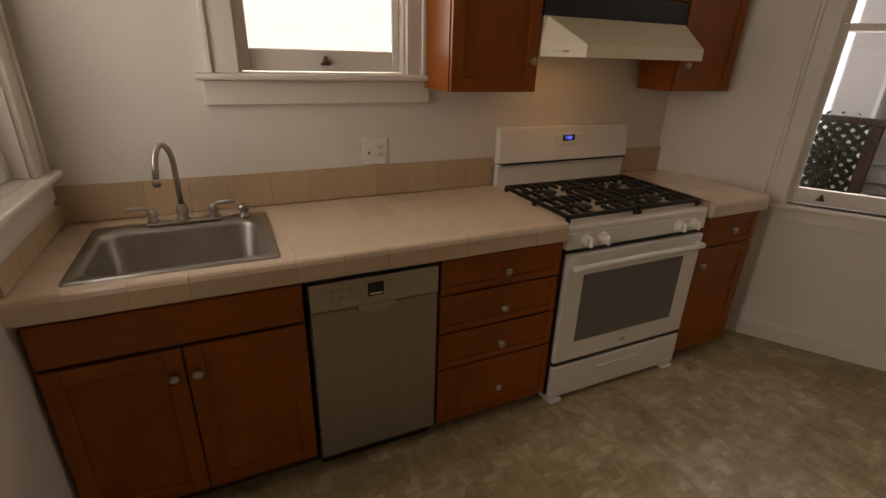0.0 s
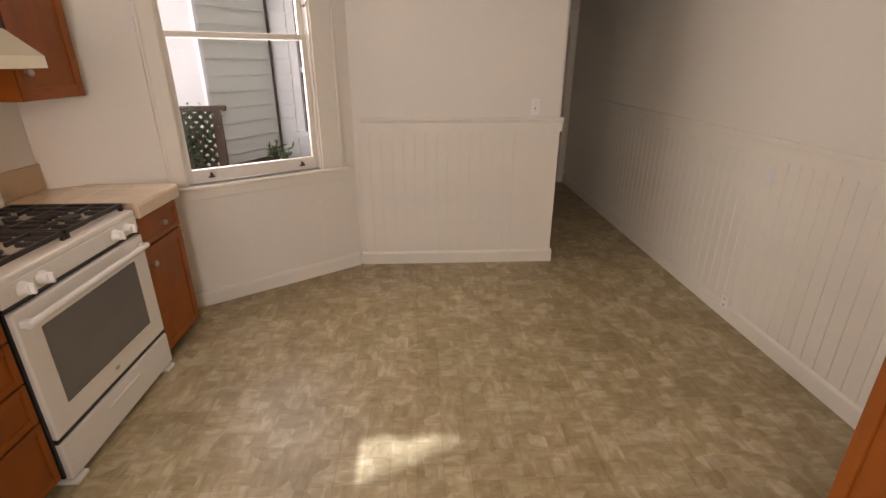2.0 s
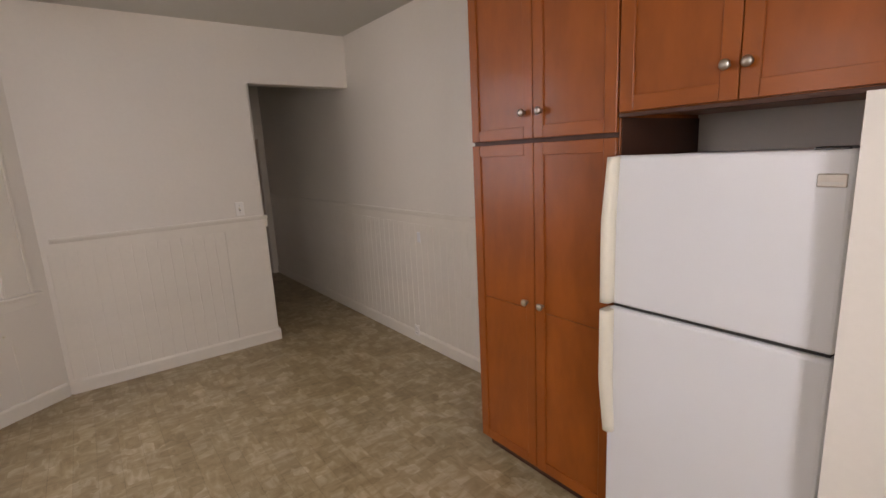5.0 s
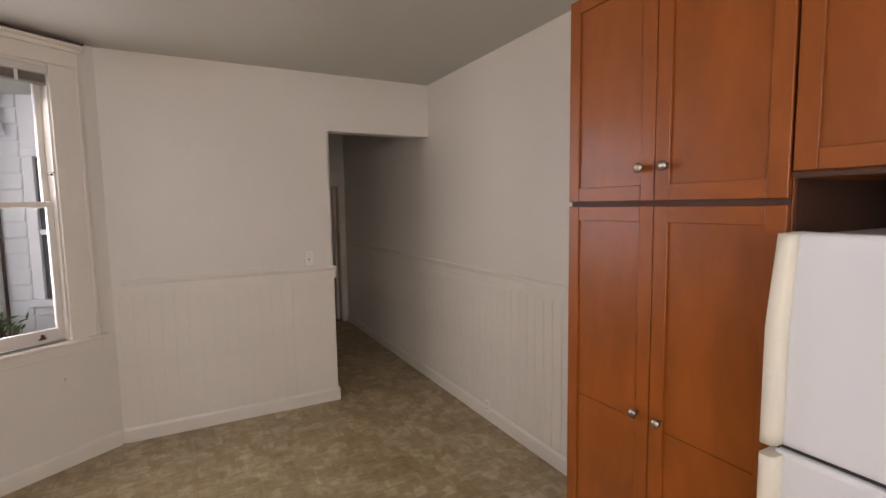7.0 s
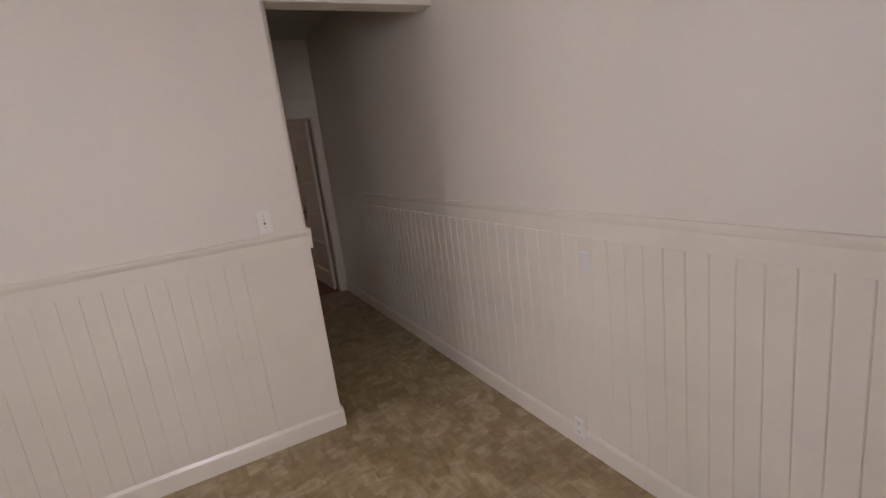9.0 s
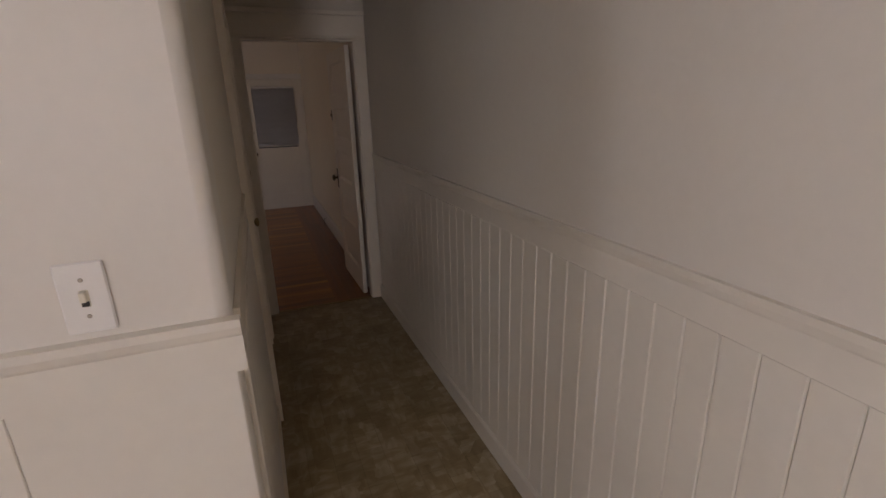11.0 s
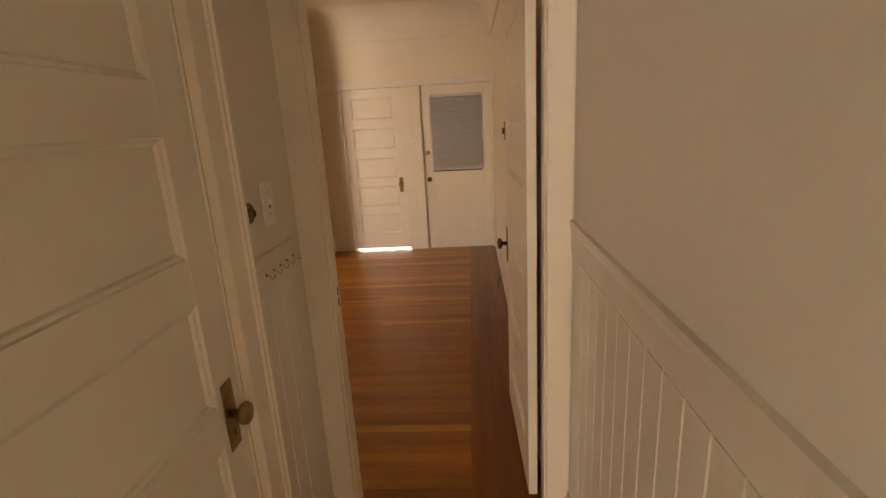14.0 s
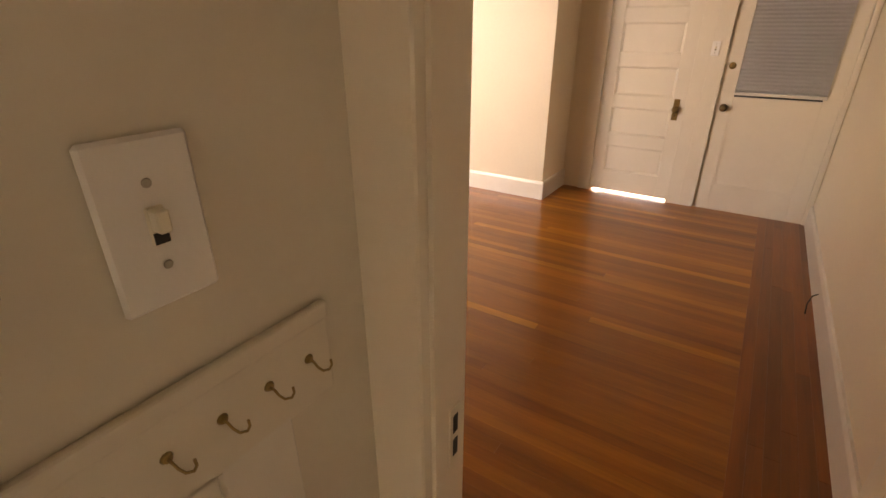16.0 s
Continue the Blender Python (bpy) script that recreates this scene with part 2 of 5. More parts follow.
M_BRASS = mat("aged_brass", (0.35, 0.25, 0.11), 0.32, 0.35, 25, 0.05, 90, metal=1.0)
M_DBRASS = mat("dark_brass", (0.16, 0.12, 0.07), 0.35, 0.4, 25, 0.05, 90, metal=1.0)
M_BRONZE = mat("oil_bronze", (0.06, 0.02, 0.014), 0.3, 0.3, 12, coat=0.3)
M_PLATE = mat("plate_white", (0.80, 0.78, 0.74), 0.32, 0.03)
M_SLOT = mat("slot_dark", (0.03, 0.027, 0.024), 0.6, 0.1)
M_BLIND = mat("blind_slat", (0.62, 0.60, 0.55), 0.45, 0.08)
# darker copy of the blind colour: backlit shade painted into the slats
M_SLATSHADE = mat("blind_slat_shaded", (0.30, 0.27, 0.23), 0.45, 0.08)
M_SHADE = mat("cell_shade", (0.64, 0.64, 0.65), 0.8, 0.06, 3)
M_GLASS = glass("window_glass")
M_SIDING = mat("siding_grey_green", (0.81, 0.85, 0.81), 0.6, 0.08, 2.5, 0.1, 60)
M_SIDEW = mat("siding_white", (0.88, 0.91, 0.95), 0.6, 0.06, 2.5, 0.1, 60)
M_DARKGL = mat("far_window_glass", (0.07, 0.08, 0.09), 0.08, 0.3, 2)
M_LEAF = add_random(mat("leaf", (0.06, 0.15, 0.05), 0.5, 0.5, 5), 0.4)
M_SOIL = mat("soil", (0.06, 0.045, 0.035), 0.9, 0.5, 12, 0.5, 60)
M_TIMBERGAP = mat("weathered_timber_and_gap", (0.09, 0.06, 0.05), 0.8, 0.4, 10, 0.3, 60)
M_LATT = mat("mossy_lattice", (0.055, 0.065, 0.04), 0.8, 0.4, 10, 0.3, 60)
M_YARD = mat("concrete", (0.42, 0.41, 0.39), 0.85, 0.25, 3, 0.3, 70)
M_BOWL = glow("alabaster_glass", (1.0, 0.78, 0.47), 0.55)
M_HOODLT = glow("hood_bulb", (1.0, 0.6, 0.22), 1.6)
M_LCD = glow("clock_digits", (0.05, 0.1, 1.0), 2.2)


# ---- builders ----
def box(bm, x0, x1, y0, y1, z0, z1, bevel=0.0, seg=1):
    m = Matrix.LocRotScale(((x0 + x1) / 2, (y0 + y1) / 2, (z0 + z1) / 2), None, (abs(x1 - x0), abs(y1 - y0), abs(z1 - z0)))
    vs = bmesh.ops.create_cube(bm, size=1, matrix=m)["verts"]
    if bevel:
        es = list({e for v in vs for e in v.link_edges})
        bmesh.ops.bevel(bm, geom=es, offset=bevel, segments=seg, affect="EDGES", profile=0.5)


def prism(bm, pts, z0, z1):
    """An upright prism over a plan outline."""
    lo = [bm.verts.new((x, y, z0)) for x, y in pts]
    hi = [bm.verts.new((x, y, z1)) for x, y in pts]
    n = len(pts)
    bm.faces.new(lo[::-1])
    bm.faces.new(hi)
    for i in range(n):
        bm.faces.new((lo[i], lo[(i + 1) % n], hi[(i + 1) % n], hi[i]))
    bmesh.ops.recalc_face_normals(bm, faces=bm.faces[:])


def sweep_x(bm, prof, x0, x1):
    """A profile in y, z drawn out along x."""
    a = [bm.verts.new((x0, y, z)) for y, z in prof]
    b = [bm.verts.new((x1, y, z)) for y, z in prof]
    n = len(prof)
    bm.faces.new(a)
    bm.faces.new(b[::-1])
    for i in range(n):
        bm.faces.new((a[i], b[i], b[(i + 1) % n], a[(i + 1) % n]))
    bmesh.ops.recalc_face_normals(bm, faces=bm.faces[:])


def lathe(bm, prof, m=Matrix(), seg=24):
    """A profile of (radius, height) turned about z, then placed by m."""
    rings = []
    for r, h in prof:
        rings.append([bm.verts.new(m @ Vector((max(r, 1e-4) * math.cos(2 * math.pi * i / seg), max(r, 1e-4) * math.sin(2 * math.pi * i / seg), h))) for i in range(seg)])
    for a, b in zip(rings, rings[1:]):
        for i in range(seg):
            f = bm.faces.new((a[i], a[(i + 1) % seg], b[(i + 1) % seg], b[i]))
            f.smooth = True
    bm.faces.new(rings[0][::-1])
    bm.faces.new(rings[-1])


def tube(bm, pts, r, seg=10):
    """A round bar along points; r may be one radius or one for each point."""
    pts = [Vector(p) for p in pts]
    rs = r if isinstance(r, (list, tuple)) else [r] * len(pts)
    rings, side = [], None
    for i, p in enumerate(pts):
        d = (pts[min(i + 1, len(pts) - 1)] - pts[max(i - 1, 0)]).normalized()
        if side is None:
            side = d.orthogonal().normalized()
        side = (side - d * side.dot(d)).normalized()
        up = d.cross(side)
        rings.append([bm.verts.new(p + rs[i] * (math.cos(2 * math.pi * k / seg) * side + math.sin(2 * math.pi * k / seg) * up)) for k in range(seg)])
    for a, b in zip(rings, rings[1:]):
        for k in range(seg):
            f = bm.faces.new((a[k], a[(k + 1) % seg], b[(k + 1) % seg], b[k]))
            f.smooth = True
    bm.faces.new(rings[0][::-1])
    bm.faces.new(rings[-1])
    bmesh.ops.recalc_face_normals(bm, faces=bm.faces[:])


def part(name, bm, material, parent=None, label=""):
    me = bpy.data.meshes.new(name)
    bm.to_mesh(me)
    bm.free()
    me.materials.append(material)
    o = new(name, me)
    o.parent = parent
    return tagged(o, label)


def boxes(*rows, bevel=0.0, seg=1):
    bm = bmesh.new()
    for r in rows:
        box(bm, *r, bevel=bevel, seg=seg)
    return bm


def turned(prof, m=Matrix(), seg=24):
    bm = bmesh.new()
    lathe(bm, prof, m, seg)
    return bm


def bar(pts, r, seg=10):
    bm = bmesh.new()
    tube(bm, pts, r, seg)
    return bm


def thing(name, m, label, category, group="", kind=""):
    o = new(name)
    o.empty_display_size = 0.1
    o.matrix_world = m
    return tagged(o, label, category, group, kind)


def setting(name, bm, material, label, category, m=Matrix()):
    o = part(name, bm, material, None, label)
    o.matrix_world = m
    return tagged(o, "", category, "", "structure")


def piece(name, mesh, m, parent):
    o = new(name, mesh)
    o.parent = parent
    o.matrix_basis = m
    return o


def mesh_of(bm, name, material):
    me = bpy.data.meshes.new(name)
    bm.to_mesh(me)
    bm.free()
    me.materials.append(material)
    return me


# ---- shell ----
CEIL = 2.852
NX, EX, SY, NY = -0.13, 4.012, -2.01, 2.15          # nook wall, east wall, south wall, sink wall
BA, BB = Vector((4.012, 0.56)), Vector((2.93, 2.15))  # ends of the bay wall
BL = (BB - BA).length
BU = (BB - BA).normalized()
BAY = Matrix.Translation((BA.x, BA.y, 0)) @ Matrix.Rotation(math.atan2(BU.y, BU.x), 4, "Z")  # x along the wall, -y outward

setting("floor_kitchen", boxes((-1.7, 6.865, -2.2, 2.4, -0.08, 0)), M_VINYL, "beige and olive marbled sheet vinyl floor in a stone block print", "floor")
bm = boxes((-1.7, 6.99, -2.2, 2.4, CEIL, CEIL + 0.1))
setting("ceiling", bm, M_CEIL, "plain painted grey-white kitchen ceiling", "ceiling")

# sink wall with its window opening
SW0, SW1, SZ0, SZ1 = 0.56, 1.262, 1.50, 2.56
wall_n = setting("wall_north", boxes((-0.3, SW0, NY, NY + 0.16, 0, CEIL), (SW1, 3.1, NY, NY + 0.16, 0, CEIL), (SW0, SW1, NY, NY + 0.16, 0, SZ0), (SW0, SW1, NY, NY + 0.16, SZ1, CEIL)),
                 M_WALL, "off-white painted plaster wall behind the sink and stove", "wall")
# nook wall with its window opening, beside the sink
wall_w = setting("wall_nook", boxes((NX - 0.16, NX, 0.7, 1.28, 0, CEIL), (NX - 0.16, NX, 1.98, NY, 0, CEIL), (NX - 0.16, NX, 1.28, 1.98, 0, 1.17), (NX - 0.16, NX, 1.28, 1.98, 2.5, CEIL)),
                 M_WALL, "off-white painted wall at the end of the counter", "wall")
setting("wall_nook_return", boxes((-1.5, NX - 0.16, 0.7, 0.86, 0, CEIL)), M_WALL, "plain off-white painted wall", "wall")
setting("wall_west", boxes((-1.66, -1.5, SY, -0.28, 0, CEIL), (-1.66, -1.5, 0.46, 0.86, 0, CEIL), (-1.66, -1.5, -0.28, 0.46, 0, 0.95), (-1.66, -1.5, -0.28, 0.46, 2.42, CEIL)),
        M_WALL, "plain off-white painted wall with a window", "wall")
# bay wall, in its own frame: x along it from the east wall, y outward negative
BO0, BO1, BZ0, BZ1 = 0.275, 1.215, 0.86, 2.665
wall_b = setting("wall_bay", boxes((0, BO0, -0.16, 0, 0, CEIL), (BO1, BL + 0.05, -0.16, 0, 0, CEIL), (BO0, BO1, -0.16, 0, 0, BZ0), (BO0, BO1, -0.16, 0, BZ1, CEIL)),
                 M_WALL, "off-white painted angled wall with a tall sash window", "wall", BAY)
# east wall with the square opening to the hall; rounded plaster corner
OZ = 2.375
bm = boxes((EX, EX + 0.14, -1.035, 0.66, 0, CEIL), (EX, EX + 0.14, SY, -1.035, OZ, CEIL))
lathe(bm, [(0.028, 0), (0.028, OZ)], pose(EX + 0.028, -1.034, 0), 20)
box(bm, EX + 0.028, EX + 0.14, -1.062, -1.03, 0, OZ)
wall_e = setting("wall_east", bm, M_WALL, "off-white painted plaster wall with a rounded corner at the hall opening", "wall")
wall_s = setting("wall_south", boxes((-1.66, 6.99, SY - 0.16, SY, 0, CEIL)), M_WALL, "off-white painted wall running from the kitchen into the hall", "wall")

# hall: north wall with its closet door opening, end wall with the doorway
HN, HX, HW = -1.062, 6.855, 6.93
D0, D1, DH = 5.545, 6.325, 2.03                      # door opening in the hall's north wall
wall_h = setting("wall_hall", boxes((EX + 0.14, D0, HN, HN + 0.12, 0, CEIL), (D1, HX, HN, HN + 0.12, 0, CEIL), (D0, D1, HN, HN + 0.12, DH, CEIL)),
                 M_HALL, "cream painted hall wall with a panelled door", "wall")
P0, P1, PH = -1.142, -1.925, 2.04                      # doorway to the front room
setting("wall_hall_end", boxes((HX, HW, P0, HN + 0.12, 0, CEIL), (HX, HW, SY, P1, 0, CEIL), (HX, HW, P1, P0, PH, CEIL)), M_HALL, "cream painted wall round the doorway", "wall")

# front room
PX, PYY = 10.575, 0.145
LX, LS, LN, LC = 11.145, -1.96, 4.0, 2.85
setting("wall_front", boxes((LX, LX + 0.16, -0.133, 0.3, 0, LC), (LX, LX + 0.16, -1.088, -0.873, 0, LC), (LX, LX + 0.16, LS, -1.923, 0, LC), (LX, LX + 0.16, -0.873, -0.133, 1.985, LC), (LX, LX + 0.16, -1.923, -1.088, 1.99, LC)),
        M_LIV, "cream painted wall with two white doors", "wall")
setting("wall_front_south", boxes((HW, LX + 0.16, LS - 0.16, LS, 0, LC)), M_LIV, "cream painted front room wall", "wall")
setting("wall_pier", boxes((PX, LX, PYY, LN, 0, LC)), M_LIV, "cream painted projecting wall lit by daylight", "wall")
# unseen wall; its opening is assumed, to go with the pier's fill lamp
setting("wall_front_west", boxes((HW - 0.14, HW, HN + 0.12, 1.7, 0, LC), (HW - 0.14, HW, 3.3, LN, 0, LC), (HW - 0.14, HW, 1.7, 3.3, 0, 0.8), (HW - 0.14, HW, 1.7, 3.3, 2.4, LC)), M_LIV, "plain cream painted wall with an added wide opening", "wall")
setting("wall_front_north", boxes((HW - 0.14, LX + 0.16, LN, LN + 0.16, 0, LC)), M_LIV, "plain cream painted wall", "wall")
setting("ceiling_front", boxes((HW, LX + 0.2, LS - 0.1, LN + 0.1, LC, LC + 0.1)), M_LIV, "cream painted front room ceiling", "ceiling")
setting("subfloor_front", boxes((6.865, LX + 0.6, LS - 0.1, LN + 0.1, -0.08, -0.019)), M_SOIL, "dark subfloor under the oak strips", "floor")


# ---- trim and wainscot ----
RZ0, RZ1, BASE = 1.115, 1.215, 0.11
RAIL = [(0, RZ0 - 0.012), (0.012, RZ0 - 0.012), (0.014, RZ0 + 0.062), (0.018, RZ0 + 0.068), (0.024, RZ0 + 0.084), (0.025, RZ1), (0, RZ1)]


def run(name, prof, x0, x1, m, material, label, category, hang=True):
    bm = bmesh.new()
    sweep_x(bm, [(-y, z) for y, z in prof], x0, x1)
    return setting(name, bm, material, label, category, m)


SKIRT = [(0, 0), (0.02, 0), (0.02, BASE - 0.018), (0.012, BASE), (0, BASE)]
M_S = pose(0, SY, 0, 0, 0, 180)                                                 # local x runs west
M_E = pose(EX, 0, 0, 0, 0, -90)                                                 # local x runs south
M_H = pose(0, HN, 0)                                                            # hall's north wall, local x runs east
run("chair_rail_south", [(y * 0.65, z) for y, z in RAIL], -HX, -1.42, M_S, M_TRIM, "off-white moulded chair rail along the wall", "chair rail")
run("chair_rail_east", RAIL, -0.50, 1.075, M_E, M_TRIM, "off-white moulded chair rail ending at the opening", "chair rail")
run("chair_rail_hall", [(y * 0.5, z) for y, z in RAIL], EX + 0.03, 5.41, M_H, M_HTRIM, "cream moulded chair rail along the hall", "chair rail")
run("baseboard_south", SKIRT, -HX, -1.42, M_S, M_TRIM, "low off-white painted baseboard", "baseboard")
run("baseboard_east", SKIRT, -0.545, 1.075, M_E, M_TRIM, "low off-white painted baseboard with a dark gap", "baseboard")
run("baseboard_hall", SKIRT, EX + 0.03, 5.41, M_H, M_HTRIM, "low cream painted baseboard", "baseboard")
run("baseboard_hall_end", SKIRT, 6.44, HX, M_H, M_TRIM, "low cream painted baseboard", "baseboard")
run("baseboard_bay", SKIRT, 0.02, 1.75, BAY @ Matrix.Scale(-1, 4, (0, 1, 0)), M_TRIM, "low off-white painted baseboard under the window", "baseboard")


def board_mesh(w, name, c=0.0035):
    h = RZ0 - 0.012 - BASE
    bm = bmesh.new()
    sweep = [(-w / 2, 0), (-w / 2, c - 0.0095), (-w / 2 + c, -0.010), (w / 2 - c, -0.010), (w / 2, c - 0.0095), (w / 2, 0)]
    prism(bm, sweep, 0, h)
    return mesh_of(bm, name, M_TRIM)


BOARD = board_mesh(0.0883, "board")
BOARDE = board_mesh(0.0872, "board_east", 0.002)
WIDE = board_mesh(0.364, "wide_board")
w = 0.0887
for i in range(int((6.84 - 1.43) / w)):
    piece("board", BOARD, pose(1.43 + (i + 0.5) * w, SY, BASE, 0, 0, 180), wall_s)
for i in range(14):
    piece("board", BOARDE, pose(EX, -0.6505 + i * 0.0872, BASE, 0, 0, -90), wall_e)
piece("board", WIDE, pose(EX, -0.876, BASE, 0, 0, -90), wall_e)
for i in range(int((5.40 - EX - 0.05) / w)):
    piece("board", BOARD, pose(EX + 0.05 + (i + 0.5) * w, HN, BASE), wall_h)

for i in range(3):
    piece("board", BOARD, pose(6.437 + (i + 0.5) * w, HN, BASE), wall_h)

# ---- windows ----
KNOBP = [(0.0, 0), (0.009, 0), (0.006, 0.006), (0.006, 0.014), (0.016, 0.019), (0.0175, 0.025), (0.013, 0.031), (0.004, 0.034)]


def sash_window(name, m, x0, x1, z0, z1, zr, label, casing, stool_z, apron, head, inward, lifts, blind=False):
    """A double-hung window in the opening x0..x1, z0..z1 of a wall whose room face is y = 0 and whose room side is +y."""
    win = thing(name, m, label, "window", kind="structure")
    c = casing
    part("jamb", boxes((x0 - 0.005, x0 + 0.016, -0.155, 0.004, z0, z1), (x1 - 0.016, x1 + 0.005, -0.155, 0.004, z0, z1), (x0, x1, -0.155, 0.004, z1 - 0.022, z1 + 0.004)), M_TRIM, win)
    for a, b in ((x0 - c[0], x0 + 0.004), (x1 - 0.004, x1 + c[1])):
        part("side_casing", boxes((a, b, 0, 0.022, stool_z, z1 + 0.006), (a if a < x0 - 0.02 else b - 0.02, a + 0.02 if a < x0 - 0.02 else b, 0, 0.032, stool_z, z1 + 0.006), bevel=0.003), M_TRIM, win)
    part("head_casing", boxes((x0 - c[0] - 0.005, x1 + c[1] + 0.005, 0, 0.024, z1 + 0.008, head - 0.05), (x0 - c[0] - 0.02, x1 + c[1] + 0.02, 0, 0.045, head - 0.05, head - 0.022), (x0 - c[0] - 0.03, x1 + c[1] + 0.03, 0, 0.062, head - 0.022, head), bevel=0.004), M_TRIM, win)
    part("stool", boxes((x0 - c[0] - 0.045, x1 + c[1] + 0.045, -0.05, 0.055, stool_z - 0.024, stool_z), bevel=0.007, seg=2), M_TRIM, win)
    part("apron", boxes((x0 - c[0] - 0.02, x1 + c[1] + 0.02, 0, 0.02, apron, stool_z - 0.026), bevel=0.003), M_TRIM, win)
    for nm, ya, za, zb, low in (("lower_sash", -0.042, z0 + 0.005, zr + 0.02, 0.085), ("upper_sash", -0.080, zr - 0.02, z1 - 0.022, 0.036)):
        s0, s1 = x0 + 0.016, x1 - 0.016
        sash = part(nm, boxes((s0, s0 + 0.036, ya - 0.035, ya, za, zb), (s1 - 0.036, s1, ya - 0.035, ya, za, zb), (s0 + 0.036, s1 - 0.036, ya - 0.034, ya - 0.001, za, za + low), (s0 + 0.036, s1 - 0.036, ya - 0.034, ya - 0.001, zb - 0.036, zb), bevel=0.004), M_TRIM, win)
        g = part("pane", boxes((s0 + 0.03, s1 - 0.03, ya - 0.02, ya - 0.016, za + low - 0.006, zb - 0.03)), M_GLASS, sash)
        g.visible_shadow = False
    for lx in lifts:
        bm = boxes((lx - 0.02, lx + 0.02, -0.042, -0.034, z0 + 0.03, z0 + 0.04), (lx - 0.013, lx + 0.013, -0.036, -0.009, z0 + 0.038, z0 + 0.05), (lx - 0.007, lx + 0.007, -0.042, -0.017, z0 + 0.046, z0 + 0.066), bevel=0.003)
        part("sash_lift", bm, M_BRONZE, win, "small dark metal sash lift")
    return win


bay = sash_window("window_1", BAY, BO0, BO1, BZ0, BZ1, 1.77,
                  "tall white double-hung window with its blind raised", (0.165, 0.10), 0.86, 0.765, 2.822, 1, (0.42, 1.05))
part("sash_latch", boxes((BO0 + 0.012, BO0 + 0.03, -0.05, -0.012, 1.96, 1.975), (BO0 + 0.016, BO0 + 0.024, -0.03, 0.016, 1.972, 1.984), bevel=0.002), M_BRONZE, bay, "dark metal latch")
# shadow line between head casing and ceiling, put in as a dark strip
part("head_shadow_gap", boxes((BO0 - 0.19, BO1 + 0.125, 0, 0.066, 2.8225, 2.836)), M_TIMBERGAP, bay, "dark strip painting the shadow gap under the ceiling")
blind = thing("window_blind", BAY, "raised off-white mini blind at the window head", "blind")
part("headrail", boxes((BO0 + 0.004, BO1 - 0.004, -0.045, 0.012, 2.60, 2.652), bevel=0.004), M_BLIND, blind)
for i in range(9):
    part("slat", boxes((BO0 + 0.012, BO1 - 0.012, -0.04 + 0.002 * (i % 2), 0.006, 2.553 + i * 0.005, 2.5555 + i * 0.005)), M_SLATSHADE, blind)
part("bottom_rail", boxes((BO0 + 0.012, BO1 - 0.012, -0.036, 0.004, 2.535, 2.549), bevel=0.003), M_SLATSHADE, blind)
for x in (BO0 + 0.16, BO1 - 0.17):
    part("ladder_tape", boxes((x, x + 0.018, 0.007, 0.0095, 2.535, 2.60)), M_PLATE, blind)

sash_window("window_2", pose(0.911 * 2, NY, 0, 0, 0, 180), 0.911 * 2 - SW1, 0.911 * 2 - SW0, SZ0, SZ1, 2.05, "white painted window above the sink", (0.085, 0.11), 1.497, 1.378, 2.78, 1, (0.911,))
sash_window("window_3", pose(NX, 0, 0, 0, 0, -90), -1.98, -1.28, 1.17, 2.5, 1.85, "white painted window beside the sink", (0.10, 0.10), 1.165, 1.06, 2.72, 1, ())
sash_window("window_4", pose(-1.5, 0, 0, 0, 0, -90), -0.395, 0.22, 0.95, 2.44, 1.7, "plain white window in the back wall", (0.10, 0.10), 0.945, 0.84, 2.6, 1, ())


# ---- kitchen cabinets ----
def knob(parent, x, y, z, material=None, s=1.0):
    """A round knob that stands out towards -y."""
    return part("knob", turned([(r * s, h * s) for r, h in KNOBP], pose(x, y, z, 90), 18), material or M_NICKEL, parent, "satin nickel knob")


def shaker(cab, nm, x0, x1, z0, z1, y, kn=None, rail=0.055, mid=None, flat=False):
    """A cabinet door or drawer front whose face is at y, with a recessed panel."""
    if flat:
        d = part(nm, boxes((x0, x1, y, y + 0.02, z0, z1), bevel=0.004, seg=2), M_WOODX, cab)
    else:
        d = part(nm, boxes((x0, x0 + rail, y, y + 0.02, z0, z1), bevel=0.0025), M_WOOD, cab)
        part("stile", boxes((x1 - rail, x1, y, y + 0.02, z0, z1), bevel=0.0025), M_WOOD, d)
        for za, zb in ((z0 + 0.001, z0 + rail), (z1 - rail, z1 - 0.001)):
            part("rail", boxes((x0 + rail, x1 - rail, y + 0.0006, y + 0.02, za, zb), bevel=0.0015), M_WOODX, d)
        if mid:
            part("panel", boxes((x0 + rail, x1 - rail, y + 0.009, y + 0.017, z0 + rail, mid - 0.0015)), M_WOOD, d)
            part("panel", boxes((x0 + rail, x1 - rail, y + 0.009, y + 0.017, mid + 0.0015, z1 - rail)), M_WOOD, d)
        else:
            part("panel", boxes((x0 + rail, x1 - rail, y + 0.009, y + 0.017, z0 + rail, z1 - rail)), M_WOOD, d)
    if kn:
        knob(d, kn[0], y, kn[1])
    return d


def carcass(cab, w, depth, z0, z1, toe=0.0):
    part("body", boxes((0, w, 0.021, depth, z0, z1), bevel=0.0015), M_WOOD, cab)
    # thin dark sheet over the body, painting shade into the gaps between fronts
    part("gap_shade", boxes((0.002, w - 0.002, 0.0203, 0.0225, z0 + 0.002, z1 - 0.002)), M_CABDARK, cab, "dark sheet painting the shade in the gaps between the fronts")
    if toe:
        part("toe_kick", boxes((0.004, w - 0.004, 0.07, depth, 0, z0 - 0.001)), M_CABDARK, cab)


FY = 1.508
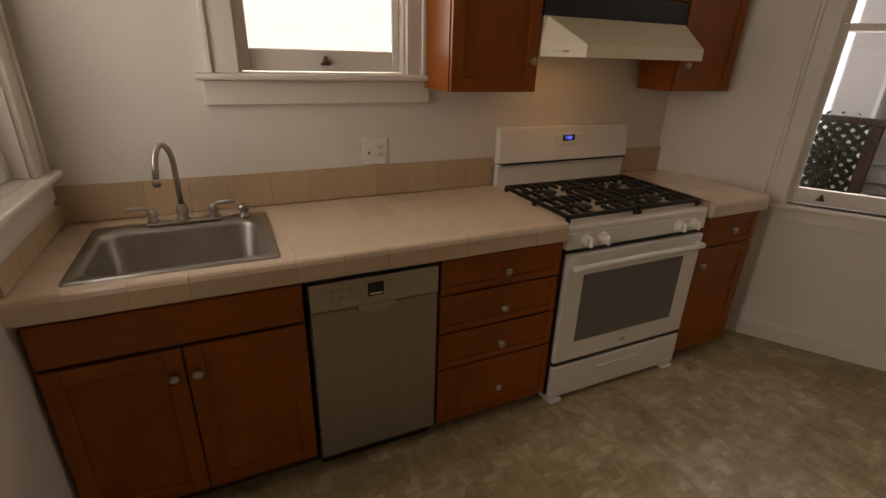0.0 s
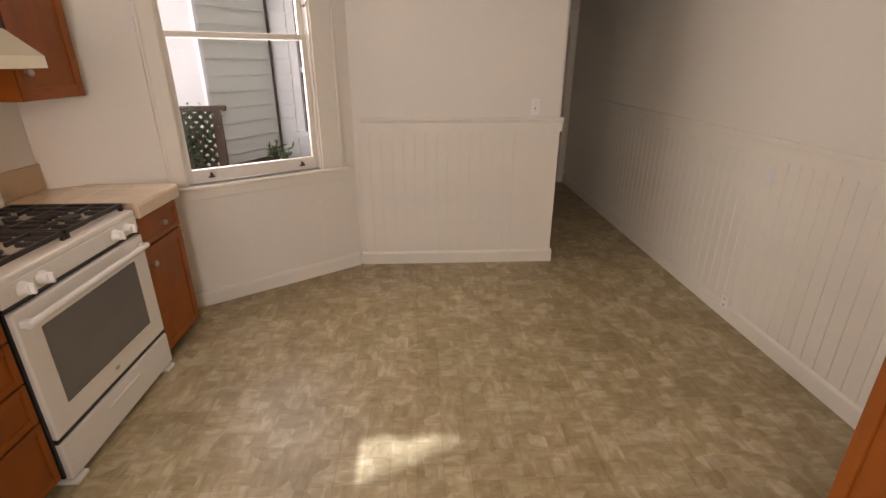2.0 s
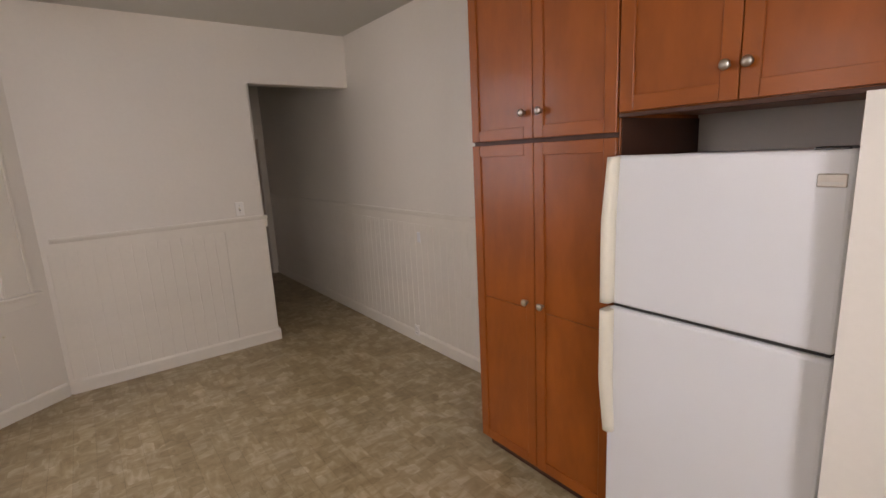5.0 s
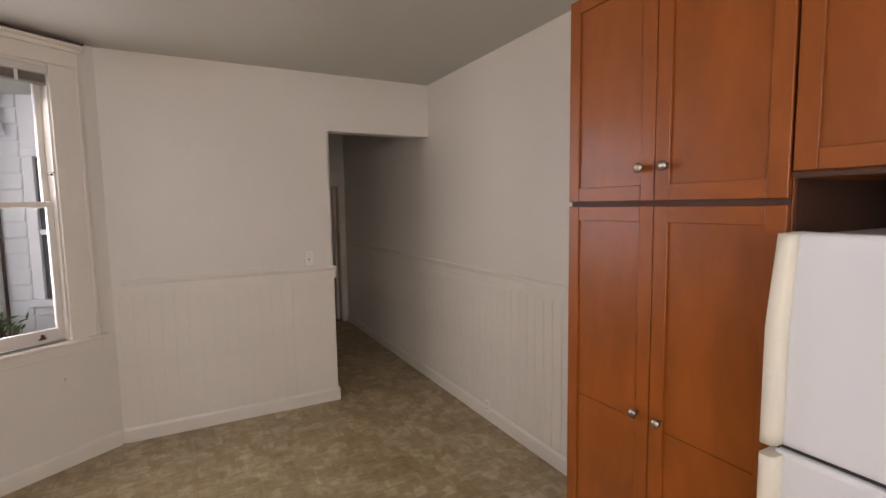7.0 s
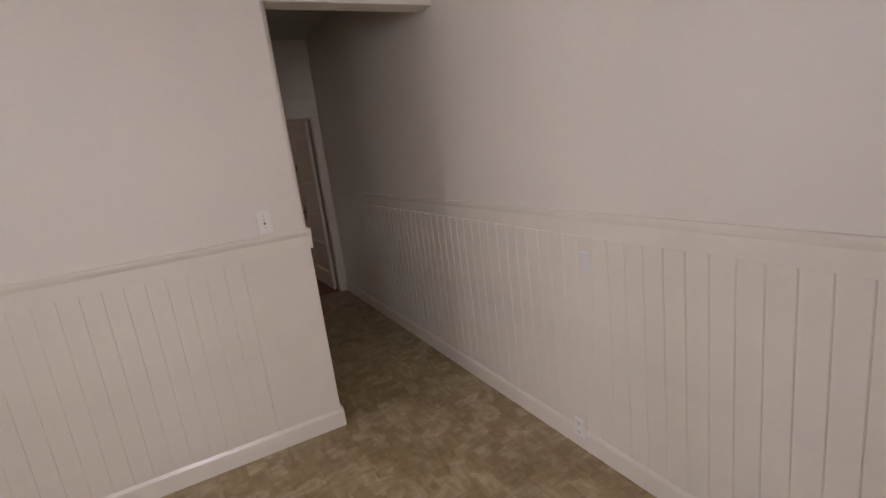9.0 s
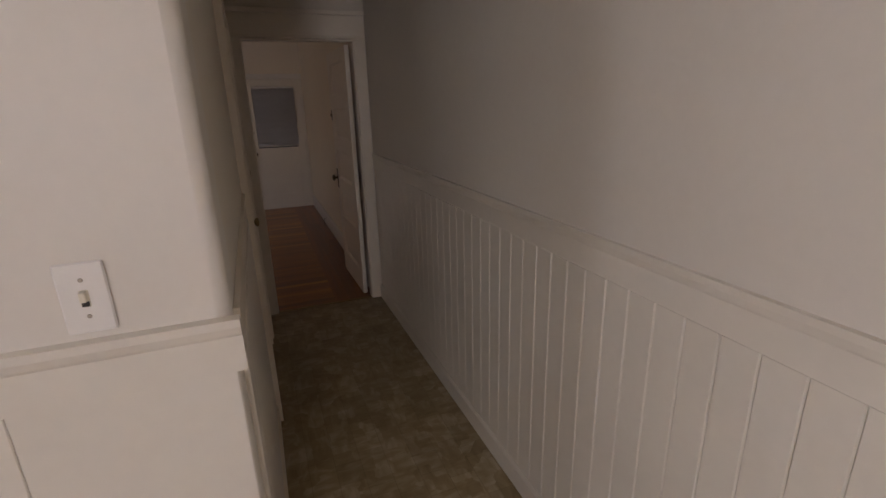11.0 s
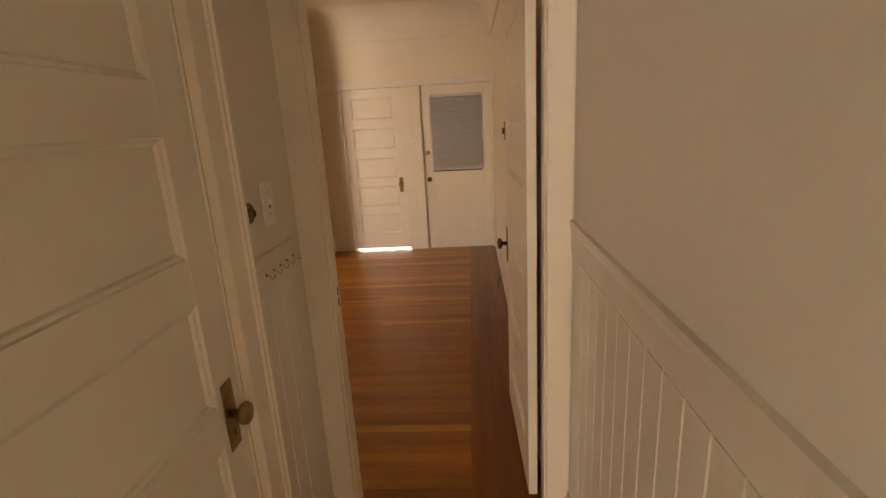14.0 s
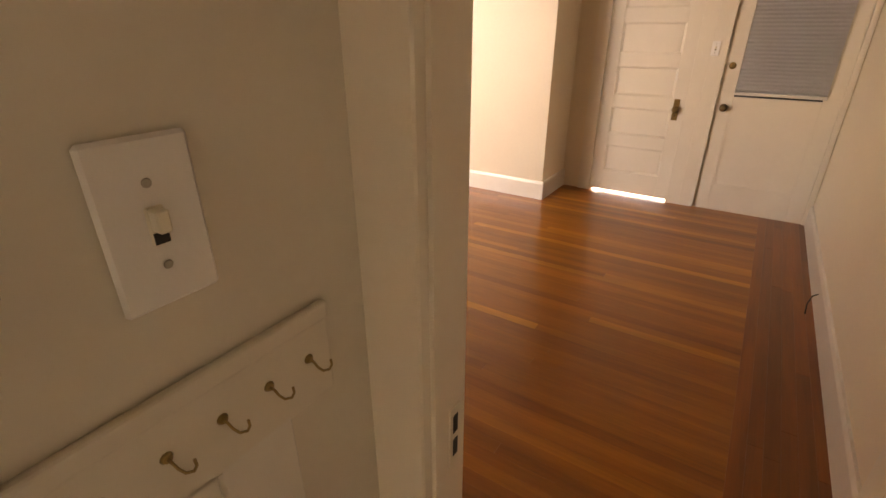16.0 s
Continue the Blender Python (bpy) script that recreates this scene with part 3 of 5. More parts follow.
# sink base
cab = thing("sink_cabinet", pose(-0.118, FY, 0), "orange-brown maple sink cabinet with two doors", "cabinet", "base cabinets under the counter")
w = 0.768
part("body", boxes((0, 0.018, 0.021, 0.6, 0.08, 0.868), (w - 0.018, w, 0.021, 0.6, 0.08, 0.868), (0.018, w - 0.018, 0.021, 0.6, 0.08, 0.1), (0.018, w - 0.018, 0.58, 0.6, 0.1, 0.868), (0.018, w - 0.018, 0.021, 0.04, 0.1, 0.868)), M_WOOD, cab)
part("toe_kick", boxes((0.004, w - 0.004, 0.07, 0.6, 0, 0.079)), M_CABDARK, cab)
# same dark sheet here for the shaded gaps
part("gap_shade", boxes((0.002, w - 0.002, 0.0203, 0.0225, 0.082, 0.866)), M_CABDARK, cab, "dark sheet painting the shade in the gaps between the fronts")
shaker(cab, "false_front", 0.004, w - 0.004, 0.712, 0.855, 0, flat=True)
shaker(cab, "door", 0.004, 0.376, 0.088, 0.697, 0, (0.345, 0.60))
shaker(cab, "door", 0.381, w - 0.004, 0.088, 0.697, 0, (0.412, 0.60))
# drawer base
cab = thing("drawer_cabinet", pose(1.163, FY, 0), "orange-brown maple cabinet with four drawers beside the stove", "cabinet", "base cabinets under the counter")
carcass(cab, 0.582, 0.6, 0.055, 0.868, 0.055)
for z0, z1 in ((0.707, 0.858), (0.53, 0.699), (0.353, 0.522), (0.064, 0.345)):
    shaker(cab, "drawer", 0.004, 0.578, z0, z1, 0, (0.297, (z0 + z1) / 2 - 0.01), rail=0.03)
# end base, right of the stove
cab = thing("end_cabinet", pose(2.622, FY, 0), "narrow orange-brown maple cabinet at the counter end", "cabinet", "base cabinets under the counter")
carcass(cab, 0.42, 0.30, 0.055, 0.868, 0.055)
shaker(cab, "drawer", 0.004, 0.416, 0.70, 0.858, 0, (0.22, 0.78), rail=0.03)
shaker(cab, "door", 0.004, 0.416, 0.064, 0.69, 0, (0.045, 0.60), rail=0.05)
tagged(part("wall_ledge", boxes((0, 0.012, 0, 0.09, 0, 0.02), bevel=0.003), M_TRIM, None), "small off-white ledge on the wall by the cabinet", "ledge").matrix_world = BAY @ pose(1.30, 0.0, 0.545)
# upper cabinets
UZ0, UZ1 = 1.443, 2.53
for x0, x1, z0, doors, lab in ((1.345, 1.768, UZ0, ((0.004, 0.419, 0.385, 1.57),), "tall orange-brown maple wall cabinet beside the sink window"),
                               (1.771, 2.618, 1.855, ((0.004, 0.4215, 0.388, 1.92), (0.4255, 0.843, 0.459, 1.92)), "orange-brown maple wall cabinet above the range hood"),
                               (2.621, 3.045, UZ0, ((0.004, 0.420, 0.042, 1.57),), "orange-brown maple wall cabinet in the corner")):
    cab = thing("wall_cabinet", pose(x0, 1.86, 0), lab, "cabinet", "wall cabinets over the counter")
    w = x1 - x0
    carcass(cab, w, 0.288 if x0 < 2.6 else 0.25, z0, UZ1)
    for a, b, kx, kz in doors:
        shaker(cab, "door", a, b, z0 + 0.002, UZ1 - 0.004, 0, (kx, kz))
# pantry and fridge cabinet, facing north
PY = -1.375
cab = thing("pantry_cabinet", pose(1.414, PY, 0, 0, 0, 180), "tall orange-brown maple pantry cabinet with four doors", "cabinet")
carcass(cab, 0.83, 0.632, 0.085, 2.53, 0.085)
shaker(cab, "door", 0.003, 0.412, 1.732, 2.526, 0, (0.365, 1.847))
shaker(cab, "door", 0.416, 0.827, 1.732, 2.526, 0, (0.462, 1.847))
shaker(cab, "door", 0.003, 0.412, 0.09, 1.714, 0, (0.365, 0.965), mid=0.93)
shaker(cab, "door", 0.416, 0.827, 0.09, 1.714, 0, (0.462, 0.965), mid=0.93)
cab = thing("fridge_cabinet", pose(0.582, PY, 0, 0, 0, 180), "orange-brown maple cabinet above the refrigerator", "cabinet")
part("body", boxes((0, 0.8, 0.021, 0.632, 1.80, 2.53)), M_WOOD, cab)
part("light_rail", boxes((0, 0.8, 0.004, 0.03, 1.785, 1.799), bevel=0.002), M_CABDARK, cab)
# side of the space over the refrigerator, much darker than the fronts
part("side_panel", boxes((-0.001, 0.003, 0.03, 0.632, 1.62, 1.785)), M_CABDARK, cab, "thin dark brown side panel over the refrigerator")
shaker(cab, "door", 0.004, 0.404, 1.803, 2.526, 0, (0.372, 1.908))
shaker(cab, "door", 0.408, 0.798, 1.803, 2.526, 0, (0.434, 1.908))
setting("panel_fridge", boxes((-0.30, -0.158, SY, -1.22, 0, 1.78)), M_WALL, "white painted panel beside the refrigerator", "wall panel")

# ---- worktop ----
CT, CF = 0.95, 1.486
T = 0.158
top = thing("worktop", pose(0, 0, 0), "cream tiled worktop with a rounded front edge", "worktop")
bm = boxes((NX, 0.0, 1.51, NY, 0.88, CT + 0.0002), (0.585, 1.742, 1.51, NY, 0.88, CT + 0.0002), (0.0, 0.585, 1.51, 1.545, 0.88, CT + 0.0002), (0.0, 0.585, 2.03, NY, 0.88, CT + 0.0002))
part("bed", bm, M_GROUT, top, "beige grout bed")
bm = bmesh.new()
prism(bm, [(2.628, 1.51), (3.052, 1.51), (3.052, 1.955), (2.932, NY), (2.628, NY)], 0.88, CT + 0.0002)
part("bed", bm, M_GROUT, top, "beige grout bed")


def tile_mesh(w, d, h, name, material, bev=0.0012):
    return mesh_of(boxes((0, w, 0, d, 0, h), bevel=bev, seg=1), name, material)


G = 0.002
FULL = tile_mesh(T - G, T - G, 0.009, "tile", M_TILE)
cols = []
x = 1.742
while x > NX + 0.01:
    cols.append((max(NX, x - T), x))
    x -= T
rows_y = [(1.516 + i * T, min(NY - 0.016, 1.516 + (i + 1) * T)) for i in range(4)]
cache = {}


def tile(x0, x1, y0, y1):
    key = (round(x1 - x0, 3), round(y1 - y0, 3))
    if key[0] < 0.012 or key[1] < 0.012:
        return
    if key not in cache:
        cache[key] = tile_mesh(key[0] - G, key[1] - G, 0.009, "tile", M_TILE)
    piece("tile", cache[key], pose(x0, y0, CT - 0.008), top)


for x0, x1 in cols:
    for y0, y1 in rows_y:
        if x1 <= 0.0 or x0 >= 0.585:
            tile(x0, x1, y0, y1)
        elif x0 < 0.0 < x1:
            tile(x0, 0.0, y0, y1)
        elif x0 < 0.585 < x1:
            tile(0.585, x1, y0, y1)
        elif y0 < 1.545:
            tile(x0, x1, y0, 1.545)
        elif y1 > 2.03:
            tile(x0, x1, 2.03, y1)
for i in range(3):
    x0, x1 = 2.628 + i * T, min(3.05, 2.628 + (i + 1) * T)
    for j, (y0, y1) in enumerate(rows_y):
        if i == 2 and j == 3:
            continue
        tile(x0, x1, y0, y1)


def nosing(w, name):
    bm = bmesh.new()
    sweep_x(bm, [(0.033, 0.0), (0.002, 0.0), (-0.004, 0.006), (-0.004, 0.062), (0.002, 0.075), (0.010, 0.081), (0.033, 0.082)], 0, w - 0.001)
    return mesh_of(bm, name, M_TILE)


NOSE = nosing(T, "edge_tile")
for x0, x1 in cols:
    piece("edge_tile", NOSE if x1 - x0 > T - 0.001 else nosing(x1 - x0, "edge_tile"), pose(x0, CF, CT - 0.08), top)
for i in range(3):
    x0, x1 = 2.628 + i * T, min(3.052, 2.628 + (i + 1) * T)
    piece("edge_tile", NOSE if x1 - x0 > T - 0.001 else nosing(x1 - x0, "edge_tile"), pose(x0, CF, CT - 0.08), top)
piece("edge_tile", nosing(0.44, "edge_tile"), pose(3.058, 1.512, CT - 0.08, 0, 0, 90), top)
splash = thing("backsplash", pose(0, 0, 0), "beige tile backsplash along the wall", "backsplash")
SPL = tile_mesh(T - 0.0008, 0.012, 0.143, "tile", M_SPLASH, 0.0006)
for x0, x1 in cols:
    piece("tile", SPL if x1 - x0 > T - 0.001 else tile_mesh(x1 - x0 - G, 0.012, 0.143, "tile", M_SPLASH, 0.0006), pose(x0, NY - 0.0135, CT + 0.004), splash)
for i in range(2):
    piece("tile", SPL, pose(2.62 + i * T, NY - 0.0135, CT + 0.004), splash)
for i in range(4):
    piece("tile", tile_mesh(T - G, 0.012, 0.07, "tile", M_SPLASH, 0.002), pose(NX + 0.0135, 1.51 + i * T, CT + 0.004, 0, 0, 90), splash)

# ---- sink and tap ----
sink = thing("sink", pose(0, 0, CT), "stainless steel drop-in sink with a single bowl", "sink")
bm = bmesh.new()


def ring(bm, x0, x1, y0, y1, r, z, n=6):
    out = []
    for cx, cy, a in ((x1 - r, y1 - r, 0), (x0 + r, y1 - r, 90), (x0 + r, y0 + r, 180), (x1 - r, y0 + r, 270)):
        for k in range(n + 1):
            t = radians(a + 90 * k / n)
            out.append(bm.verts.new((cx + r * math.cos(t), cy + r * math.sin(t), z)))
    return out


levels = [(-0.012, 0.597, 1.535, 2.042, 0.014, -0.004), (-0.008, 0.593, 1.539, 2.038, 0.014, 0.007), (0.012, 0.573, 1.558, 2.02, 0.03, 0.007), (0.03, 0.555, 1.572, 1.958, 0.075, 0.003),
          (0.037, 0.548, 1.579, 1.951, 0.075, -0.01), (0.045, 0.54, 1.588, 1.942, 0.07, -0.15), (0.075, 0.51, 1.62, 1.91, 0.06, -0.178)]
prev = None
for lv in levels:
    cur = ring(bm, *lv)
    if prev:
        for i in range(len(cur)):
            f = bm.faces.new((prev[i], prev[(i + 1) % len(cur)], cur[(i + 1) % len(cur)], cur[i]))
            f.smooth = True
    prev = cur
bm.faces.new(prev)
bmesh.ops.recalc_face_normals(bm, faces=bm.faces[:])
part("bowl", bm, M_SINK, sink)
part("drain", turned([(0.045, 0), (0.045, 0.004), (0.03, 0.003), (0.028, -0.002), (0.002, -0.004)], pose(0.29, 1.76, -0.1785)), M_NICKEL, sink)
tap = thing("kitchen_tap", pose(0, 0, CT + 0.007), "satin nickel gooseneck tap with two lever handles", "tap")
part("base_plate", boxes((0.165, 0.425, 1.982, 2.03, 0, 0.012), bevel=0.006, seg=2), M_NICKEL, tap)
part("spout_base", turned([(0.026, 0.01), (0.026, 0.016), (0.018, 0.022), (0.021, 0.04), (0.024, 0.05), (0.017, 0.068), (0.012, 0.075)], pose(0.292, 2.006, 0)), M_NICKEL, tap)
pts = [(0.292, 2.006, 0.07), (0.292, 2.006, 0.18)] + [(0.292 - 0.026 * (1 - math.cos(t)), 2.006 - 0.042 * (1 - math.cos(t)), 0.22 + 0.085 * math.sin(t)) for t in np.linspace(0.05, math.pi - 0.1, 12)]
pts.append((pts[-1][0] - 0.004, pts[-1][1] - 0.002, 0.185))
part("spout", bar(pts, [0.0105] * (len(pts) - 1) + [0.0095], 14), M_NICKEL, tap)
part("aerator", turned([(0.0135, 0), (0.0135, 0.022), (0.011, 0.026)], pose(pts[-1][0], pts[-1][1], 0.168)), M_NICKEL, tap)
for x, s in ((0.19, -1), (0.40, 1)):
    part("handle", turned([(0.021, 0.01), (0.021, 0.016), (0.014, 0.024), (0.018, 0.04), (0.013, 0.055), (0.008, 0.062)], pose(x, 2.006, 0)), M_NICKEL, tap)
    part("lever", bar([(x, 2.006, 0.056), (x + s * 0.02, 2.004, 0.066), (x + s * 0.05, 2.0, 0.07), (x + s * 0.085, 1.995, 0.069)], [0.008, 0.0065, 0.009, 0.007], 12), M_NICKEL, tap)
spray = thing("soap_dispenser", pose(0.51, 2.003, CT + 0.007), "short satin nickel dispenser at the sink edge", "dispenser")
part("body", turned([(0.022, 0), (0.022, 0.006), (0.015, 0.012), (0.016, 0.03), (0.022, 0.034), (0.022, 0.05), (0.012, 0.054)]), M_NICKEL, spray)

# ---- dishwasher ----
dw = thing("dishwasher", pose(0.66, 1.50, 0), "grey stainless slimline dishwasher with top controls", "dishwasher")
part("tub", boxes((0.003, 0.494, 0.03, 0.6, 0.04, 0.868)), M_BLACK, dw)
door = part("door", boxes((0.006, 0.491, 0, 0.03, 0.072, 0.735), bevel=0.004), M_DWASH, dw, "brushed grey steel door")
panel = part("control_panel", boxes((0.006, 0.491, -0.006, 0.03, 0.738, 0.85), bevel=0.005, seg=2), M_STEEL, dw, "light grey control panel")
part("display", boxes((0.212, 0.272, -0.0085, -0.002, 0.773, 0.826), bevel=0.001), M_BLACK, panel)
part("display_bar", boxes((0.218, 0.266, -0.0095, -0.008, 0.779, 0.786)), M_PLATE, panel)
for k in range(6):
    part("button", turned([(0.007, 0), (0.007, 0.003), (0.005, 0.004)], pose(0.085 + (k % 3) * 0.032, -0.005, 0.783 + (k // 3) * 0.03, 90), 12), M_NICKEL, panel)
for k in range(4):
    part("button", turned([(0.007, 0), (0.007, 0.003), (0.005, 0.004)], pose(0.34 + (k % 2) * 0.045, -0.005, 0.79 + (k // 2) * 0.028, 90), 12), M_NICKEL, panel)
bm = bmesh.new()
lathe(bm, [(0.001, 0.002), (0.06, 0.003), (0.07, 0.006), (0.075, 0.0)], pose(0.245, 0.0, 0.73, 90) @ Matrix.Scale(0.45, 4, (0, 1, 0)), 28)
part("handle", bm, M_STEEL, dw, "scooped grip under the controls")
part("toe_panel", boxes((0.01, 0.487, 0.05, 0.07, 0.0, 0.07)), M_BLACK, dw)

# ---- stove ----
SX0, SX1 = 1.752, 2.612
SWD = SX1 - SX0
st = thing("stove", pose(SX0, 1.51, 0), "white gas range with black cast iron grates", "stove")
part("body", boxes((0.004, SWD - 0.004, 0.03, 0.62, 0.05, 0.895), bevel=0.003), M_ENAM, st)
top_ = bmesh.new()
box(top_, 0, SWD, -0.012, 0.60, 0.895, 0.925, bevel=0.009, seg=2)
part("cooktop", top_, M_ENAM, st)
part("front_panel", boxes((0.002, SWD - 0.002, -0.012, 0.05, 0.818, 0.898), bevel=0.006, seg=2), M_ENAM, st)
# solid black bars paint the shade in the gaps round the oven door
part("vent_gap_shade", boxes((0.01, SWD - 0.01, 0.0, 0.04, 0.797, 0.817)), M_BLACK, st)
part("side_gap_shade", boxes((0.001, 0.012, 0.0, 0.03, 0.045, 0.80)), M_BLACK, st)
door = part("oven_door", boxes((0.013, SWD - 0.003, -0.02, 0.03, 0.23, 0.795), bevel=0.008, seg=2), M_ENAM, st)
part("oven_window", boxes((0.115, SWD - 0.115, -0.0235, -0.015, 0.335, 0.69), bevel=0.003), M_OVENGL, door, "dark grey oven window")
hp = [(0.03 + (SWD - 0.06) * k / 12, -0.05 - 0.018 * math.sin(math.pi * k / 12), 0.742 + 0.012 * math.sin(math.pi * k / 12)) for k in range(13)]
bm = bmesh.new()
tube(bm, hp, 0.0155, 12)
box(bm, 0.028, 0.062, -0.06, -0.018, 0.728, 0.758, 0.005)
box(bm, SWD - 0.062, SWD - 0.028, -0.06, -0.018, 0.728, 0.758, 0.005)
part("oven_handle", bm, M_ENAM, door, "white bowed door handle")
part("badge", turned([(0.016, 0), (0.016, 0.002), (0.012, 0.003)], pose(SWD / 2, -0.02, 0.278, 90) @ Matrix.Scale(0.6, 4, (0, 1, 0)), 20), M_NICKEL, door)
# black bar for the shaded gap between door and drawer
part("drawer_gap_shade", boxes((0.016, SWD - 0.006, -0.010, 0.03, 0.207, 0.228)), M_BLACK, st)
dr = part("drawer", boxes((0.013, SWD - 0.003, -0.022, 0.03, 0.026, 0.205), bevel=0.006, seg=2), M_ENAM, st)
part("drawer_pull", boxes((SWD / 2 - 0.13, SWD / 2 + 0.13, -0.028, -0.019, 0.135, 0.152), bevel=0.004, seg=2), M_ENAM, dr)
for x in (0.05, SWD - 0.05):
    part("foot", boxes((x - 0.04, x + 0.035, -0.035, 0.09, 0, 0.018), (x - 0.014, x + 0.014, 0.02, 0.05, 0.02, 0.055), bevel=0.003), M_PLATE, st, "white levelling foot")
for x in (0.10, 0.195, SWD - 0.195, SWD - 0.10):
    k = part("burner_knob", turned([(0.029, 0), (0.029, 0.006), (0.024, 0.009), (0.022, 0.03), (0.018, 0.034)], pose(x, -0.012, 0.856, 90), 24), M_PLATE, st, "white round burner knob")
    part("grip", boxes((x - 0.006, x + 0.006, -0.062, -0.04, 0.835, 0.879), bevel=0.004, seg=2), M_PLATE, k)
bg = part("backguard", boxes((0.0, SWD, 0.60, 0.635, 0.90, 1.06), bevel=0.004), M_ENAM, st)
bm = bmesh.new()
sweep_x(bm, [(0.585, 1.07), (0.635, 1.062), (0.638, 1.25), (0.612, 1.252), (0.602, 1.244)], 0.0, SWD)
bmesh.ops.bevel(bm, geom=bm.edges[:], offset=0.004, segments=2, affect="EDGES", profile=0.5)
cp = part("control_panel", bm, M_ENAM, st)
part("vent_slot", boxes((0.02, SWD - 0.005, 0.588, 0.62, 1.06, 1.068)), M_BLACK, st)
part("clock_panel", boxes((0.345, 0.535, 0.591, 0.60, 1.135, 1.212), bevel=0.003), M_PLATE, cp)
part("clock", boxes((0.392, 0.472, 0.588, 0.597, 1.172, 1.203), bevel=0.001), M_BLACK, cp, "small clock with blue digits")
for k, (a, b) in enumerate(((0.408, 0.412), (0.422, 0.434), (0.438, 0.450))):
    part("digit", boxes((a, b, 0.5872, 0.5885, 1.181, 1.184), (a, a + 0.003, 0.5872, 0.5885, 1.184, 1.196), (b - 0.003, b, 0.5872, 0.5885, 1.184, 1.196), (a + 0.003, b - 0.003, 0.5872, 0.5885, 1.193, 1.196)), M_LCD, cp)
for k in range(3):
    part("button", boxes((0.395 + k * 0.034, 0.413 + k * 0.034, 0.5885, 0.595, 1.148, 1.158), bevel=0.002), M_IVORY, cp)
# burners and grates
for bx_, by_, r in ((0.21, 0.16, 0.05), (0.65, 0.16, 0.055), (0.21, 0.42, 0.042), (0.65, 0.42, 0.036)):
    b = part("burner", turned([(r * 1.35, 0.925), (r * 1.3, 0.93), (r, 0.933), (r, 0.943), (r * 0.9, 0.945)], pose(bx_, by_, 0)), M_NICKEL, st)
    part("burner_cap", turned([(r * 0.85, 0.945), (r * 0.9, 0.952), (r * 0.7, 0.956), (0.002, 0.957)], pose(bx_, by_, 0)), M_IRON, b)
for g0, g1 in ((0.03, 0.418), (0.442, 0.83)):
    gm = []
    z = 0.95
    for y in (0.035, 0.29, 0.545):
        gm.append(((g0, y, z), (g1, y, z)))
    gm += [((g0, 0.035, z), (g0, 0.545, z)), ((g1, 0.035, z), (g1, 0.545, z))]
    cx = (g0 + g1) / 2
    for cy in (0.16, 0.42):
        for dx in (-0.13, -0.065, 0.065, 0.13):
            for sy in (-1, 1):
                y1 = cy + sy * (0.045 if abs(dx) < 0.1 else 0.03)
                gm.append(((cx + dx, cy + sy * 0.125, z), (cx + dx, y1, z + 0.006)))
        for sx in (-1, 1):
            gm.append(((cx + sx * 0.194, cy, z), (cx + sx * 0.07, cy, z + 0.006)))
            gm.append(((cx + sx * 0.02, cy + 0.125, z), (cx + sx * 0.02, cy + 0.06, z + 0.006)))
    bm = bmesh.new()
    for a, b in gm:
        x0, x1 = sorted((a[0], b[0]))
        y0, y1 = sorted((a[1], b[1]))
        box(bm, x0 - 0.007, x1 + 0.007, y0 - 0.007, y1 + 0.007, 0.945, 0.965, 0.0025)
    for x in (g0, g1):
        for y in (0.035, 0.29, 0.545):
            box(bm, x - 0.008, x + 0.008, y - 0.008, y + 0.008, 0.9255, 0.95)
    part("grate", bm, M_IRON, st, "black cast iron grate")

# ---- range hood ----
hood = thing("range_hood", pose(0, 0, 0), "almond range hood with sloping front and black strip", "range hood")
bm = bmesh.new()
lo = [(1.772, 2.145), (1.772, 1.86), (1.866, 1.67), (2.545, 1.67), (2.616, 1.86), (2.616, 2.145)]
vs = []
for z, q in ((1.592, lo), (1.642, [(1.772, 2.145), (1.772, 1.86), (1.866, 1.672), (2.545, 1.672), (2.616, 1.86), (2.616, 2.145)]), (1.752, [(1.772, 2.145), (1.772, 1.862), (1.79, 1.855), (2.60, 1.855), (2.616, 1.862), (2.616, 2.145)])):
    vs.append([bm.verts.new((x, y, z)) for x, y in q])
for a, b in zip(vs, vs[1:]):
    for i in range(6):
        bm.faces.new((a[i], a[(i + 1) % 6], b[(i + 1) % 6], b[i]))
bm.faces.new(vs[-1])
bmesh.ops.recalc_face_normals(bm, faces=bm.faces[:])
bmesh.ops.solidify(bm, geom=bm.faces[:], thickness=0.003)
part("canopy", bm, M_HOOD, hood, "almond enamelled canopy")
part("black_strip", boxes((1.774, 2.614, 1.858, 2.14, 1.753, 1.85), bevel=0.003), M_BLACK, hood, "black control strip")
for k in range(14):
    part("louvre", boxes((2.02 + k * 0.04, 2.05 + k * 0.04, 1.855, 1.86, 1.768, 1.774)), M_IRON, hood)
part("under_panel", boxes((1.80, 2.60, 1.74, 2.13, 1.612, 1.618)), M_HOOD, hood)
part("lamp_lens", boxes((1.98, 2.12, 1.70, 1.74, 1.605, 1.618), bevel=0.004), M_HOODLT, hood, "lit hood lamp")

# ---- refrigerator ----
fr = thing("refrigerator", pose(0.556, -1.30, 0, 0, 0, 180), "white top-freezer refrigerator with ivory handles", "refrigerator")
part("cabinet_body", boxes((0.004, 0.692, 0.07, 0.68, 0.06, 1.638), bevel=0.004), M_FRIDGE, fr)
fz = part("freezer_door", boxes((0, 0.696, 0, 0.062, 1.092, 1.648), bevel=0.014, seg=3), M_FRIDGE, fr)
fd = part("fridge_door", boxes((0, 0.696, 0, 0.062, 0.10, 1.078), bevel=0.014, seg=3), M_FRIDGE, fr)
